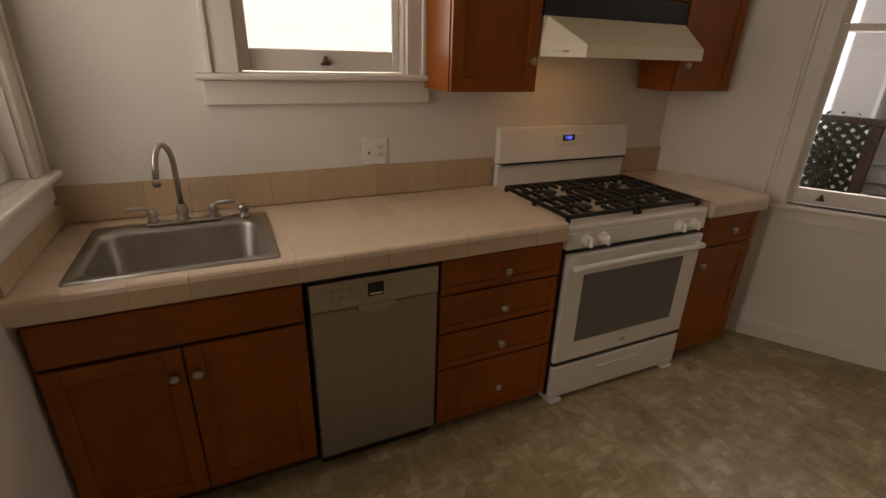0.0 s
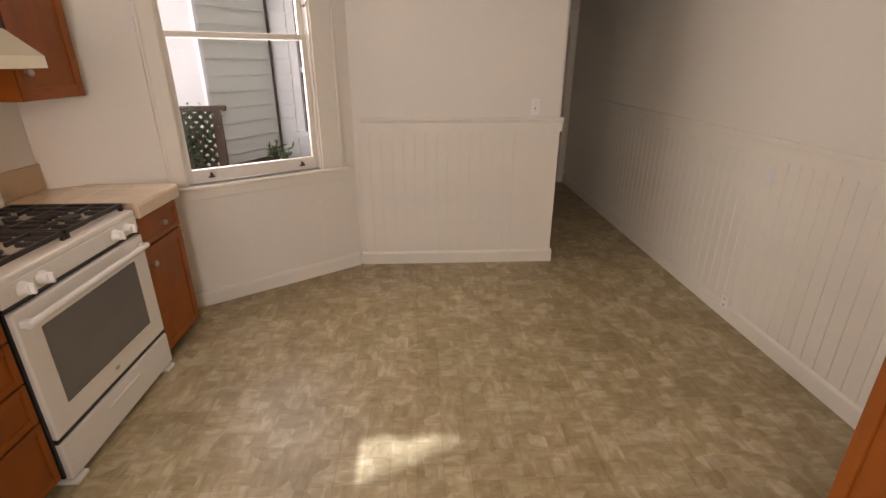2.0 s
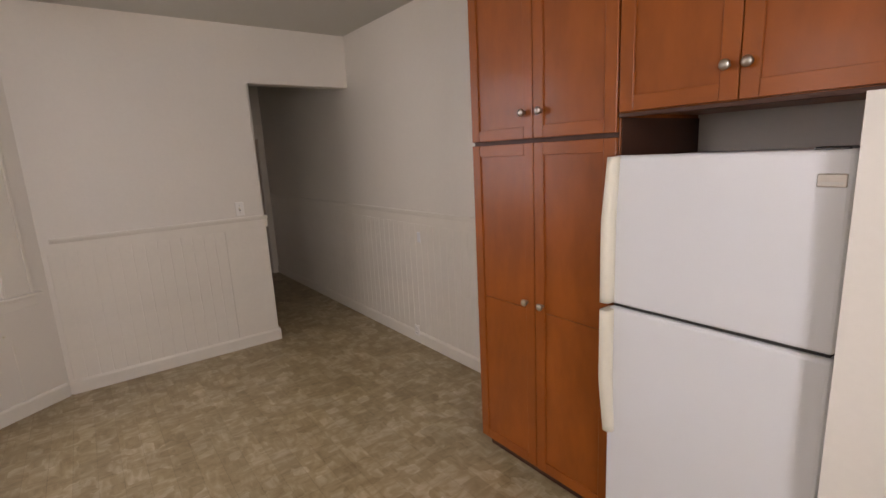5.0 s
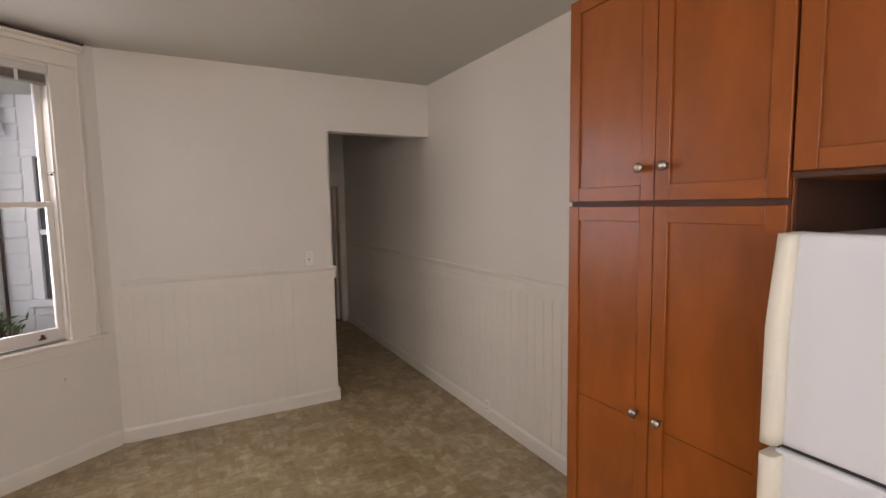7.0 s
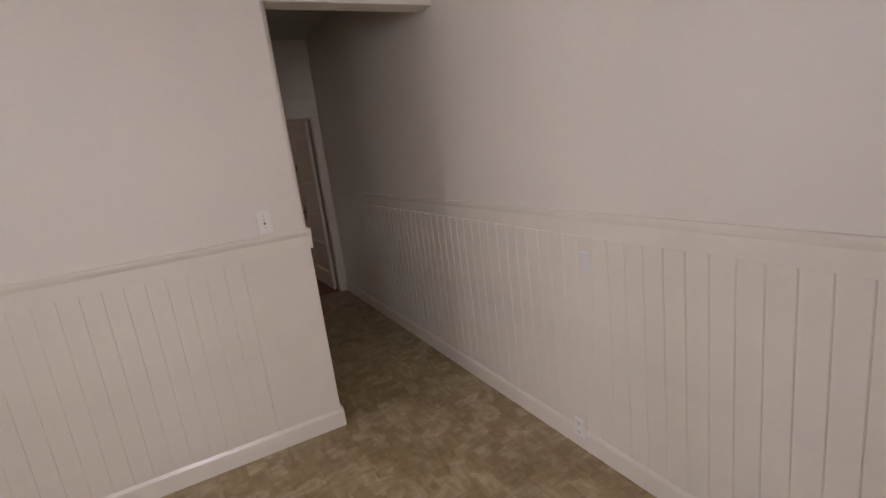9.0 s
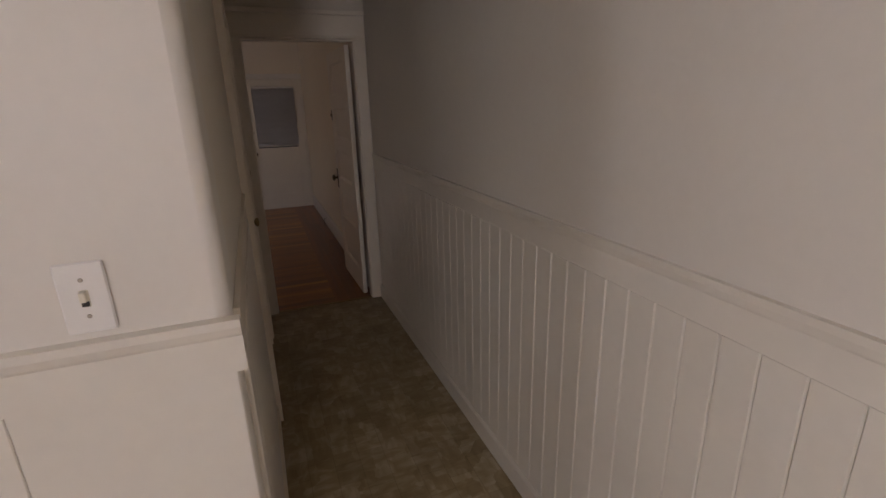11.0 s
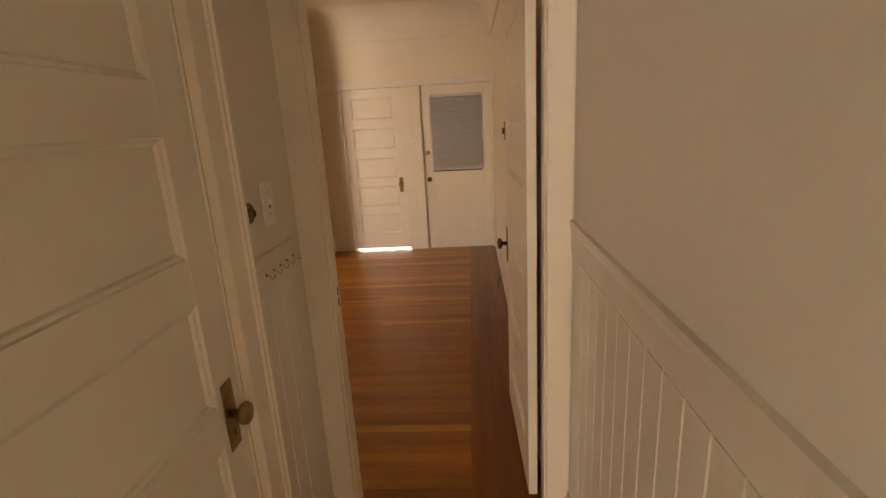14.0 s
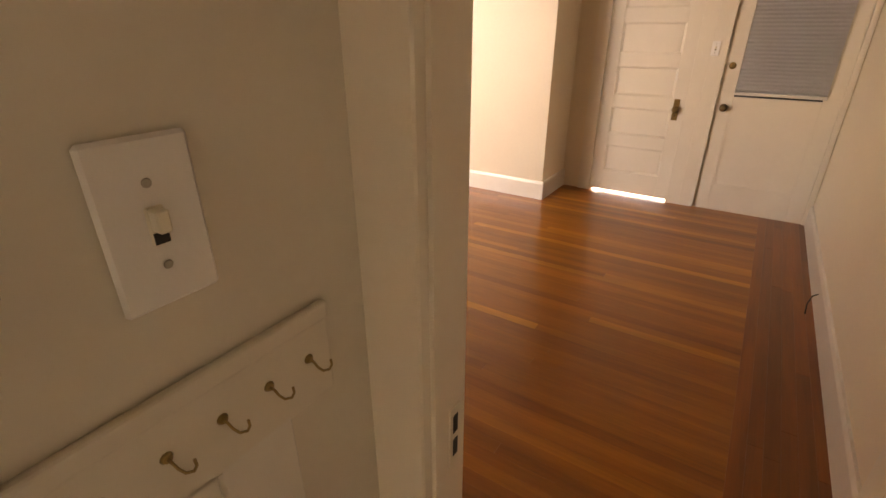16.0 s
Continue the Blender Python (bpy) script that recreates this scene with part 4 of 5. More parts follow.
part("gasket", boxes((0.012, 0.684, 0.02, 0.069, 1.079, 1.091), (0.012, 0.684, 0.062, 0.0695, 0.11, 1.63)), M_SLOT, fr)
part("grille", boxes((0.01, 0.686, 0.03, 0.07, 0.02, 0.095)), M_BLACK, fr)
part("hinge_cover", boxes((0.60, 0.68, 0.01, 0.09, 1.6385, 1.655), bevel=0.004), M_BLACK, fr)
part("badge", boxes((0.618, 0.682, -0.004, 0.002, 1.551, 1.586), bevel=0.002), M_NICKEL, fz, "small silver badge plate")
part("badge_bar", boxes((0.625, 0.675, -0.0055, -0.003, 1.558, 1.565)), M_STEEL, fz)
for d, z0, z1 in ((fz, 1.10, 1.645), (fd, 0.56, 1.07)):
    n = 14
    bm = bmesh.new()
    up = d is fz
    rings = []
    for k in range(n + 1):
        f = k / n
        z = z0 + (z1 - z0) * f
        g = f if up else 1 - f
        e = 0.040 - 0.030 * max(0, (g - 0.55) / 0.45) ** 1.5
        out = 0.036 - 0.016 * max(0, (g - 0.6) / 0.4)
        xo = -0.014 + 0.012 * max(0, (g - 0.55) / 0.45)
        q = [(xo, -out), (xo + 0.006, -out - 0.008), (xo + 0.03, -out - 0.008), (xo + 0.04, -out + 0.004), (xo + 0.04, 0.012), (xo + 0.006, 0.03), (xo, 0.02)]
        rings.append([bm.verts.new((a, b, z)) for a, b in q])
    for a, b in zip(rings, rings[1:]):
        for i in range(7):
            fc = bm.faces.new((a[i], a[(i + 1) % 7], b[(i + 1) % 7], b[i]))
            fc.smooth = True
    bm.faces.new(rings[0])
    bm.faces.new(rings[-1][::-1])
    bmesh.ops.recalc_face_normals(bm, faces=bm.faces[:])
    part("handle", bm, M_IVORY, d, "ivory moulded handle")

# ---- pendant lamp ----
pl = thing("pendant_lamp", pose(1.69, 0.05, 0), "lit alabaster bowl pendant with a dark bronze rim", "pendant lamp")
part("bowl", turned([(0.002, 2.45), (0.06, 2.454), (0.11, 2.47), (0.15, 2.497), (0.176, 2.533), (0.188, 2.56), (0.183, 2.56), (0.172, 2.532), (0.145, 2.495), (0.1, 2.474), (0.002, 2.457)], seg=40), M_BOWL, pl, "glowing cream glass bowl")
part("rim", turned([(0.182, 2.545), (0.196, 2.54), (0.205, 2.556), (0.222, 2.562), (0.228, 2.585), (0.226, 2.615), (0.21, 2.627), (0.196, 2.622), (0.186, 2.60)], seg=40), M_BRONZE, pl, "dark bronze moulded rim")
for k in range(3):
    a = radians(20 + 120 * k)
    part("rod", bar([(0.2 * math.cos(a), 0.2 * math.sin(a), 2.62), (0.11 * math.cos(a), 0.11 * math.sin(a), 2.71), (0.025 * math.cos(a), 0.025 * math.sin(a), 2.80)], 0.005, 8), M_BRASS, pl, "bronze support rod")
part("stem", turned([(0.012, 2.62), (0.012, 2.70), (0.018, 2.71), (0.01, 2.74), (0.02, 2.79), (0.012, 2.80)]), M_BRASS, pl)
part("canopy", turned([(0.03, 2.795), (0.05, 2.81), (0.062, 2.838), (0.064, 2.8515)], seg=32), M_BRONZE, pl)


# ---- plates on the walls ----
def plate(name, m, label, category, kind_, wd=0.072, ht=0.124, material=None):
    """A wall plate: wall face at y = 0, room towards -y, centred on x, z = 0."""
    t = thing(name, m, label, category)
    p = part("cover", boxes((-wd / 2, wd / 2, -0.007, -0.0005, -ht / 2, ht / 2), bevel=0.003), material or M_PLATE, t)
    if kind_ == "switch":
        part("toggle", boxes((-0.005, 0.005, -0.019, -0.006, -0.004, 0.014), (-0.007, 0.007, -0.0085, -0.006, -0.015, 0.015), bevel=0.0015), M_IVORY, t)
        part("slot", boxes((-0.0055, 0.0055, -0.0092, -0.007, -0.014, -0.005)), M_SLOT, t)
        for z in (-0.032, 0.032):
            part("screw", turned([(0.004, 0), (0.003, 0.0015)], pose(0, -0.0068, z, 90), 10), M_NICKEL, t)
    elif kind_ == "outlet":
        for z in (-0.024, 0.024):
            s = part("socket", turned([(0.0165, 0), (0.016, 0.002)], pose(0, -0.0068, z, 90), 20), M_PLATE, t)
            part("slots", boxes((-0.008, -0.005, -0.0096, -0.008, z - 0.004, z + 0.006), (0.005, 0.008, -0.0096, -0.008, z - 0.004, z + 0.006), (-0.002, 0.002, -0.0096, -0.008, z - 0.011, z - 0.007)), M_SLOT, s)
    return t


plate("light_switch", pose(EX, -0.848, 1.29, 0, 0, -90), "white toggle switch plate above the chair rail", "light switch", "switch")
t = plate("wall_outlet", pose(1.105, NY, 1.164), "white two-gang plate with switch and outlet", "wall outlet", "", 0.118, 0.124)
part("socket", boxes((0.012, 0.045, -0.009, -0.006, -0.034, 0.034), bevel=0.002), M_IVORY, t)
part("slots", boxes((0.02, 0.023, -0.0105, -0.009, 0.012, 0.022), (0.033, 0.036, -0.0105, -0.009, 0.012, 0.022), (0.02, 0.023, -0.0105, -0.009, -0.022, -0.012), (0.033, 0.036, -0.0105, -0.009, -0.022, -0.012)), M_SLOT, t)
part("toggle", boxes((-0.034, -0.024, -0.018, -0.006, -0.002, 0.014), bevel=0.0015), M_IVORY, t)
part("slot", boxes((-0.033, -0.025, -0.0085, -0.006, -0.014, -0.004)), M_SLOT, t)
plate("phone_jack", pose(2.878, SY + 0.011, 0.99, 0, 0, 180), "small grey blank plate below the chair rail", "wall plate", "blank", 0.045, 0.09, M_FRIDGE)
plate("floor_outlet", pose(2.975, SY + 0.0225, 0.12, 0, 0, 180), "white outlet low on the wall", "wall outlet", "outlet", 0.072, 0.1)
t = thing("wall_hook", BAY @ pose(0.33, 0.0, 0.60), "tiny metal hook below the window", "hook")
part("stem", turned([(0.009, 0), (0.006, 0.004), (0.003, 0.012)], pose(0, 0, 0, -90), 12), M_IVORY, t)
setting("bay_panel_seam", boxes((0.285, 0.295, -0.001, 0.0045, 0.115, 0.56)), M_TRIM, "thin painted cover strip under the window", "trim", BAY)


# ---- hall and front room doors ----
def panel_door(name, m, w, h, n, label, knob_x, knob_z, both=False, hinge_x=None, group="panelled doors", kmat=None, t=0.036):
    """A painted door of n stacked panels; faces at y = 0 and y = t."""
    d = thing(name, m, label, "door", group, "structure")
    st_, top_r, bot_r, mid_r = 0.108, 0.092, 0.197, 0.108
    for x0, x1 in ((0, st_), (w - st_, w)):
        part("stile", boxes((x0, x1, 0, t, 0, h), bevel=0.002), M_DOOR, d)
    ph = (h - top_r - bot_r - (n - 1) * mid_r) / n
    zs = [(0, bot_r)] + [(bot_r + ph * (i + 1) + mid_r * i, bot_r + (ph + mid_r) * (i + 1)) for i in range(n - 1)] + [(h - top_r, h)]
    for z0, z1 in zs:
        part("rail", boxes((st_, w - st_, 0.0005, t - 0.0005, z0, z1)), M_DOOR, d)
    for (a, z0), (z1, b) in zip(zs, zs[1:]):
        bm = bmesh.new()
        x0, x1 = st_, w - st_
        for back in (False, True):
            prev = None
            for k, y in ((0.0, 0.0015), (0.003, 0.006), (0.011, 0.0085), (0.016, 0.0145)):
                y = t - y if back else y
                cur = [bm.verts.new(q) for q in ((x0 + k, y, z0 + k), (x1 - k, y, z0 + k), (x1 - k, y, z1 - k), (x0 + k, y, z1 - k))]
                if prev:
                    for e in range(4):
                        bm.faces.new((prev[e], prev[(e + 1) % 4], cur[(e + 1) % 4], cur[e]))
                prev = cur
            bm.faces.new(prev)
        bmesh.ops.recalc_face_normals(bm, faces=bm.faces[:])
        part("panel", bm, M_DOOR, d)
    km = kmat or M_BRASS
    for side in ((0, 1) if both else (0,)):
        y = -0.0005 if side == 0 else t + 0.0005
        r = 90 if side == 0 else -90
        s = -1 if side == 0 else 1
        e = part("escutcheon", boxes((knob_x - 0.024, knob_x + 0.024, min(y, y + s * 0.004), max(y, y + s * 0.004), knob_z - 0.095, knob_z + 0.085), bevel=0.0015), km, d, "aged brass door plate")
        part("door_knob", turned([(0.011, 0.0), (0.010, 0.022), (0.014, 0.026), (0.025, 0.031), (0.029, 0.040), (0.025, 0.049), (0.012, 0.053)], pose(knob_x, y, knob_z, r)), km, e, "oval aged brass knob")
        part("keyhole", boxes((knob_x - 0.003, knob_x + 0.003, min(y + s * 0.004, y + s * 0.0046), max(y + s * 0.004, y + s * 0.0046), knob_z - 0.062, knob_z - 0.045)), M_SLOT, e)
    if hinge_x is not None:
        for z in (0.25, h - 0.20):
            part("hinge", turned([(0.004, -0.056), (0.009, -0.05), (0.009, 0.05), (0.004, 0.056)], pose(hinge_x, -0.016, z), 12), M_DOOR, d, "painted butt hinge")
    return d


panel_door("door_1", pose(D0 + 0.012, HN + 0.006, 0.012), D1 - D0 - 0.024, DH - 0.03, 5, "cream painted five-panel hall door, closed", 0.693, 0.88, hinge_x=0.002, kmat=M_BRASS)
panel_door("door_2", pose(6.943, -1.899, 0.012, 0, 0, 1.4), 0.768, 2.0, 5, "cream painted five-panel door standing open against the wall", 0.716, 0.918, both=True, kmat=M_DBRASS)
lock = part("night_latch", boxes((0.720, 0.764, 0.0362, 0.0385, 1.44, 1.53), bevel=0.001), M_DBRASS, bpy.data.objects["door_2"], "small aged brass night latch")
part("thumb_turn", boxes((0.738, 0.745, 0.0385, 0.050, 1.47, 1.50), bevel=0.002), M_DBRASS, lock)
part("edge_hinge", boxes((-0.004, 0.0, 0.006, 0.03, 1.72, 1.82), (-0.004, 0.0, 0.006, 0.03, 0.2, 0.3)), M_DOOR, bpy.data.objects["door_2"])
panel_door("door_3", pose(LX + 0.012, -0.141, 0.02, 0, 0, -90), 0.725, 1.95, 5, "white painted five-panel door with daylight under it", 0.655, 0.815)

fd4 = thing("door_4", pose(LX + 0.012, -1.096, 0.006, 0, 0, -90), "white painted front door with a covered window", "door", "", "structure")
W4, H4, T4 = 0.82, 1.975, 0.044
for x0, x1 in ((0, 0.115), (W4 - 0.115, W4)):
    part("stile", boxes((x0, x1, 0, T4, 0, H4), bevel=0.002), M_DOOR, fd4)
for z0, z1 in ((0, 0.21), (0.79, 0.96), (1.87, H4)):
    part("rail", boxes((0.115, W4 - 0.115, 0.0005, T4 - 0.0005, z0, z1)), M_DOOR, fd4)
part("panel", boxes((0.115, W4 - 0.115, 0.012, 0.03, 0.21, 0.79)), M_DOOR, fd4)
part("panel_bead", boxes((0.115, 0.13, 0.003, 0.013, 0.21, 0.79), (W4 - 0.13, W4 - 0.115, 0.003, 0.013, 0.21, 0.79), (0.13, W4 - 0.13, 0.003, 0.013, 0.21, 0.225), (0.13, W4 - 0.13, 0.003, 0.013, 0.775, 0.79)), M_DOOR, fd4)
part("pane", boxes((0.115, W4 - 0.115, 0.018, 0.022, 0.96, 1.87)), M_DARKGL, fd4)
part("deadbolt", turned([(0.026, 0), (0.026, 0.006), (0.015, 0.012), (0.008, 0.014)], pose(0.055, 0, 1.197, 90)), M_BRASS, fd4, "round brass deadbolt")
part("door_knob", turned([(0.03, 0), (0.03, 0.006), (0.012, 0.01), (0.012, 0.03), (0.027, 0.04), (0.027, 0.058), (0.012, 0.064)], pose(0.06, 0, 0.872, 90)), M_DBRASS, fd4, "dark round knob")
part("latch_box", boxes((-0.045, 0.0, -0.03, -0.012, 1.04, 1.12), bevel=0.003), M_BLACK, fd4, "dark surface bolt")
for z in (0.3, 1.0, 1.7):
    part("hinge", turned([(0.004, -0.056), (0.007, -0.05), (0.007, 0.05), (0.004, 0.056)], pose(W4 + 0.004, -0.004, z), 12), M_DOOR, fd4)
sh = thing("cell_shade", pose(LX + 0.012, -1.096, 0.006, 0, 0, -90), "grey pleated cellular shade drawn over the door window", "window shade")
bm = bmesh.new()
n = 30
za, zb = 1.0, 1.84
va = []
for i in range(2 * n + 1):
    z = za + (zb - za) * i / (2 * n)
    y = -0.018 - (0.004 if i % 2 else 0.0)
    va.append([bm.verts.new((0.118, y, z)), bm.verts.new((0.722, y, z))])
for p, q in zip(va, va[1:]):
    bm.faces.new((p[0], p[1], q[1], q[0]))
bmesh.ops.solidify(bm, geom=bm.faces[:], thickness=0.004)
part("pleats", bm, M_SHADE, sh)
part("head_rail", boxes((0.114, 0.726, -0.036, 0.0, zb, zb + 0.028), bevel=0.003), M_BLIND, sh)
part("bottom_rail", boxes((0.114, 0.726, -0.034, -0.01, za - 0.022, za), bevel=0.003), M_BLIND, sh)


def door_trim(name, m, x0, x1, h, cw0, cw1, head, label, mtrim, jamb=0.0, cap=True, band=True):
    """Casing round an opening x0..x1 in a wall whose face is y = 0, room towards -y."""
    t = thing(name, m, label, "door frame", "", "structure")
    for a, b, sgn in ((x0 - cw0, x0 + 0.006, 1), (x1 + cw1, x1 - 0.006, -1)):
        if band:
            prof = [(a, 0), (a, -0.031), (a + sgn * 0.003, -0.034), (a + sgn * 0.013, -0.034), (a + sgn * 0.017, -0.028), (a + sgn * 0.024, -0.026), (a + sgn * 0.028, -0.020),
                    (b - sgn * 0.016, -0.020), (b - sgn * 0.013, -0.025), (b - sgn * 0.003, -0.025), (b, -0.022), (b, 0)]
        else:
            prof = [(a, 0), (a, -0.020), (b - sgn * 0.003, -0.020), (b, -0.017), (b, 0)]
        bm = bmesh.new()
        prism(bm, prof if sgn > 0 else prof[::-1], 0, h - 0.004)
        part("side_casing", bm, mtrim, t)
    if head:
        rows = [(x0 - cw0, x1 + cw1, -0.024, 0, h - 0.003, head - 0.03)]
        if cap:
            rows += [(x0 - cw0 - 0.004, x1 + cw1 + 0.004, -0.04, 0, head - 0.03, head), (x0 - cw0, x1 + cw1, -0.032, 0, h - 0.003, h + 0.016)]
        part("head_casing", boxes(*rows, bevel=0.003), mtrim, t)
    if jamb:
        for a, b in ((x0 - 0.004, x0 + 0.012), (x1 - 0.012, x1 + 0.004)):
            part("jamb", boxes((a, b, 0.001, jamb, 0, h - 0.002)), mtrim, t)
        part("head_jamb", boxes((x0 + 0.012, x1 - 0.012, 0.001, jamb, h - 0.014, h + 0.002)), mtrim, t)
    return t


door_trim("door_frame_1", pose(0, HN, 0), D0, D1, DH, 0.14, 0.105, 2.24, "cream painted casing round the hall door", M_HTRIM, jamb=0.05)
M_HE = pose(HX, 0, 0, 0, 0, -90)   # local x runs south
door_trim("door_frame_2", M_HE, -P0, -P1, PH, 0.085, 0.075, 2.225, "cream painted casing round the doorway", M_HTRIM, jamb=0.077, band=False)
part("strike_plate", boxes((-P0 + 0.012, -P0 + 0.0145, 0.035, 0.06, 0.89, 1.0)), M_HTRIM, bpy.data.objects["door_frame_2"], "painted-over strike plate")
for z in (0.907, 0.952):
    part("latch_hole", boxes((-P0 + 0.0145, -P0 + 0.0152, 0.042, 0.054, z, z + 0.032)), M_SLOT, bpy.data.objects["door_frame_2"])
# stops added behind the doors to block light leaking round their edges
for i, rows in enumerate((((0.133, 0.155, 0.055, 0.075, 0, 1.985), (0.873 - 0.02, 0.873, 0.055, 0.075, 0, 1.985), (0.155, 0.853, 0.055, 0.075, 1.95, 1.985)), ((1.088, 1.108, 0.06, 0.08, 0, 1.99), (1.903, 1.923, 0.06, 0.08, 0, 1.99), (1.108, 1.903, 0.06, 0.08, 1.96, 1.99), (1.088, 1.923, 0.0, 0.16, 0.0, 0.004)))):
    setting("door_stop_%d" % (i + 1), boxes(*rows), M_DOOR, "white painted door stop added to close light gaps", "trim", pose(LX, 0, 0, 0, 0, -90))
M_LF = pose(LX, 0.022, 0, 0, 0, -90)
door_trim("door_frame_3", M_LF, 0.155, 0.895, 1.985, 0.105, 0.1025, 0, "white painted casing round the five-panel door", M_DOOR, band=False)
door_trim("door_frame_4", M_LF, 1.11, 1.945, 1.985, 0.1115, 0.028, 0, "white painted casing round the front door", M_DOOR, band=False)
setting("head_rail_front", boxes((-0.105, 1.975, -0.03, 0, 1.986, 2.012), (-0.105, 1.975, -0.02, 0, 2.012, 2.06), bevel=0.003), M_TRIM, "white painted rail over both doors", "trim", M_LF)
setting("picture_rail_pier", boxes((PX + 0.02, LX, PYY - 0.03, PYY, 1.99, 2.012)), M_TRIM, "thin white painted rail", "trim")
# cove below the front room ceiling
for nm, m, a, b in (("cove_front", M_LF, -4.0, 1.975), ("cove_south", pose(0, LS, 0, 0, 0, 180), -LX, -HW)):
    pr = [(0, 2.5), (-0.02, 2.5), (-0.022, 2.52)] + [(-0.02 - 0.26 * (1 - math.cos(k * math.pi / 16)), 2.53 + 0.32 * math.sin(k * math.pi / 16)) for k in range(1, 9)] + [(0, 2.85)]
    bm = bmesh.new()
    sweep_x(bm, pr, a, b)
    setting(nm, bm, M_LIV, "curved plaster cove under the ceiling", "cove", m)
TALL = [(0, 0), (0.02, 0), (0.02, 0.15), (0.012, 0.17), (0, 0.17)]
run("baseboard_front_south", TALL, -LX, -7.0, pose(0, LS, 0, 0, 0, 180), M_TRIM, "tall white painted baseboard", "baseboard")
run("baseboard_pier_side", TALL, PX, LX, pose(0, PYY, 0), M_TRIM, "tall white painted baseboard", "baseboard")
run("baseboard_pier", TALL, -LN, -PYY + 0.019, pose(PX, 0, 0, 0, 0, -90), M_TRIM, "tall white painted baseboard on the pier", "baseboard")
plate("light_switch", pose(LX - 0.022, -1.005, 1.33, 0, 0, -90), "small white switch plate between the doors", "light switch", "switch", 0.06, 0.11)
t = thing("wall_cable", pose(9.55, LS + 0.03, 0.0), "thin dark cable end at the baseboard", "cable")
part("wire", bar([(0, 0, 0.12), (-0.06, 0.03, 0.13), (-0.12, 0.05, 0.10), (-0.16, 0.05, 0.06)], 0.0035, 8), M_SLOT, t)

# hall end: deadbolt plate, switch, hooks
t = thing("brass_button", pose(6.497, HN, 1.343), "round aged brass push plate on the wall", "wall plate")
part("disc", turned([(0.030, 0), (0.030, 0.003), (0.026, 0.007), (0.020, 0.007), (0.018, 0.004), (0.013, 0.005), (0.012, 0.016), (0.002, 0.018)], pose(0, 0, 0, 90)), M_DBRASS, t)
part("turn_piece", boxes((-0.003, 0.003, -0.022, -0.016, -0.009, 0.009), bevel=0.0015), M_SLOT, t)
for x in (-0.024, 0.024):
    part("screw", turned([(0.0035, 0), (0.0025, 0.0015)], pose(x, -0.006, 0, 90), 10), M_SLOT, t)
plate("light_switch", pose(6.622, HN, 1.351), "white toggle switch plate beside the doorway", "light switch", "switch", 0.075, 0.13)
setting("hook_rail", boxes((6.437, 6.768, -0.010, 0, 1.095, 1.20), (6.437, 6.768, -0.012, 0, 1.192, 1.215), bevel=0.005, seg=3), M_HALL, "cream painted rail with small hooks", "rail", M_H)
for i in range(5):
    t = thing("cup_hook", pose(6.526 + i * 0.052, HN - 0.010, 1.157), "small dark brass cup hook", "hook", "row of cup hooks")
    part("flange", turned([(0.006, 0), (0.004, 0.003)], pose(0, 0, 0, 90), 10), M_BRASS, t)
    part("wire", bar([(0, 0, 0), (0.0, -0.008, -0.001), (0.002, -0.011, -0.008), (0.005, -0.015, -0.013), (0.010, -0.020, -0.012), (0.012, -0.022, -0.006), (0.012, -0.021, 0.0)], 0.0014, 8), M_BRASS, t)
setting("threshold", boxes((6.853, 6.877, P1 + 0.012, P0 - 0.012, 0.0, 0.005), bevel=0.002), M_BRASS, "thin metal strip between vinyl and oak", "threshold")

# ---- outside ----
setting("ground", boxes((-60, 60, -60, 60, -0.5, -0.3)), M_YARD, "grey concrete yard outside", "ground")


def clapboards(wall, length, z0, n, pitch, material):
    bm = bmesh.new()
    sweep_x(bm, [(0, 0.014), (-0.034, 0.012), (-0.034, 0.024), (-0.014, pitch), (0, pitch)], 0, length)
    me = mesh_of(bm, "clapboard", material)
    for i in range(n):
        piece("clapboard", me, pose(0, 0, z0 + i * pitch), wall)


def neighbour(name, a, b, material, label):
    a, b = Vector(a), Vector(b)
    u = b - a
    m = Matrix.Translation((a.x, a.y, 0)) @ Matrix.Rotation(math.atan2(u.y, u.x), 4, "Z")
    wl = setting(name, boxes((0, u.length, 0.0, 0.12, -0.3, 3.4)), material, label, "house wall", m)
    return wl, u.length


wl, ln = neighbour("wall_neighbour_siding", (5.2, 2.12), (6.03, 1.68), M_SIDING, "grey-green clapboard wall of the house next door")
clapboards(wl, ln, -0.25, 23, 0.156, M_SIDING)
part("corner_trim", boxes((-0.03, 0.012, -0.045, 0, -0.3, 3.4), bevel=0.004), M_SIDEW, wl)
setting("corner_board", boxes((-0.012, 0.012, -0.012, 0.012, -0.3, 3.4), bevel=0.004), M_TIMBERGAP, "dark weathered joint where the walls meet", "trim", Matrix.Translation((5.965, 1.668, 0)))
wb, ln = neighbour("wall_neighbour_white", (6.03, 1.68), (5.42, 0.07), M_SIDEW, "white clapboard wall of the house next door")
clapboards(wb, 0.24, -0.25, 23, 0.156, M_SIDEW)
part("clapboards_far", boxes(*[(1.10, ln, -0.028, 0, -0.25 + i * 0.156, -0.25 + i * 0.156 + 0.145) for i in range(23)]), M_SIDEW, wb)
fw = thing("neighbour_window", wb.matrix_world @ pose(0.30, 0, 0), "white sash window of the house next door", "window", "", "structure")
part("window_frame", boxes((0.0, 0.07, -0.05, 0, 0.86, 2.26), (0.68, 0.75, -0.05, 0, 0.86, 2.26), (-0.03, 0.78, -0.06, 0, 2.26, 2.34), (0.07, 0.68, -0.04, 0, 1.50, 1.55), bevel=0.004), M_SIDEW, fw)
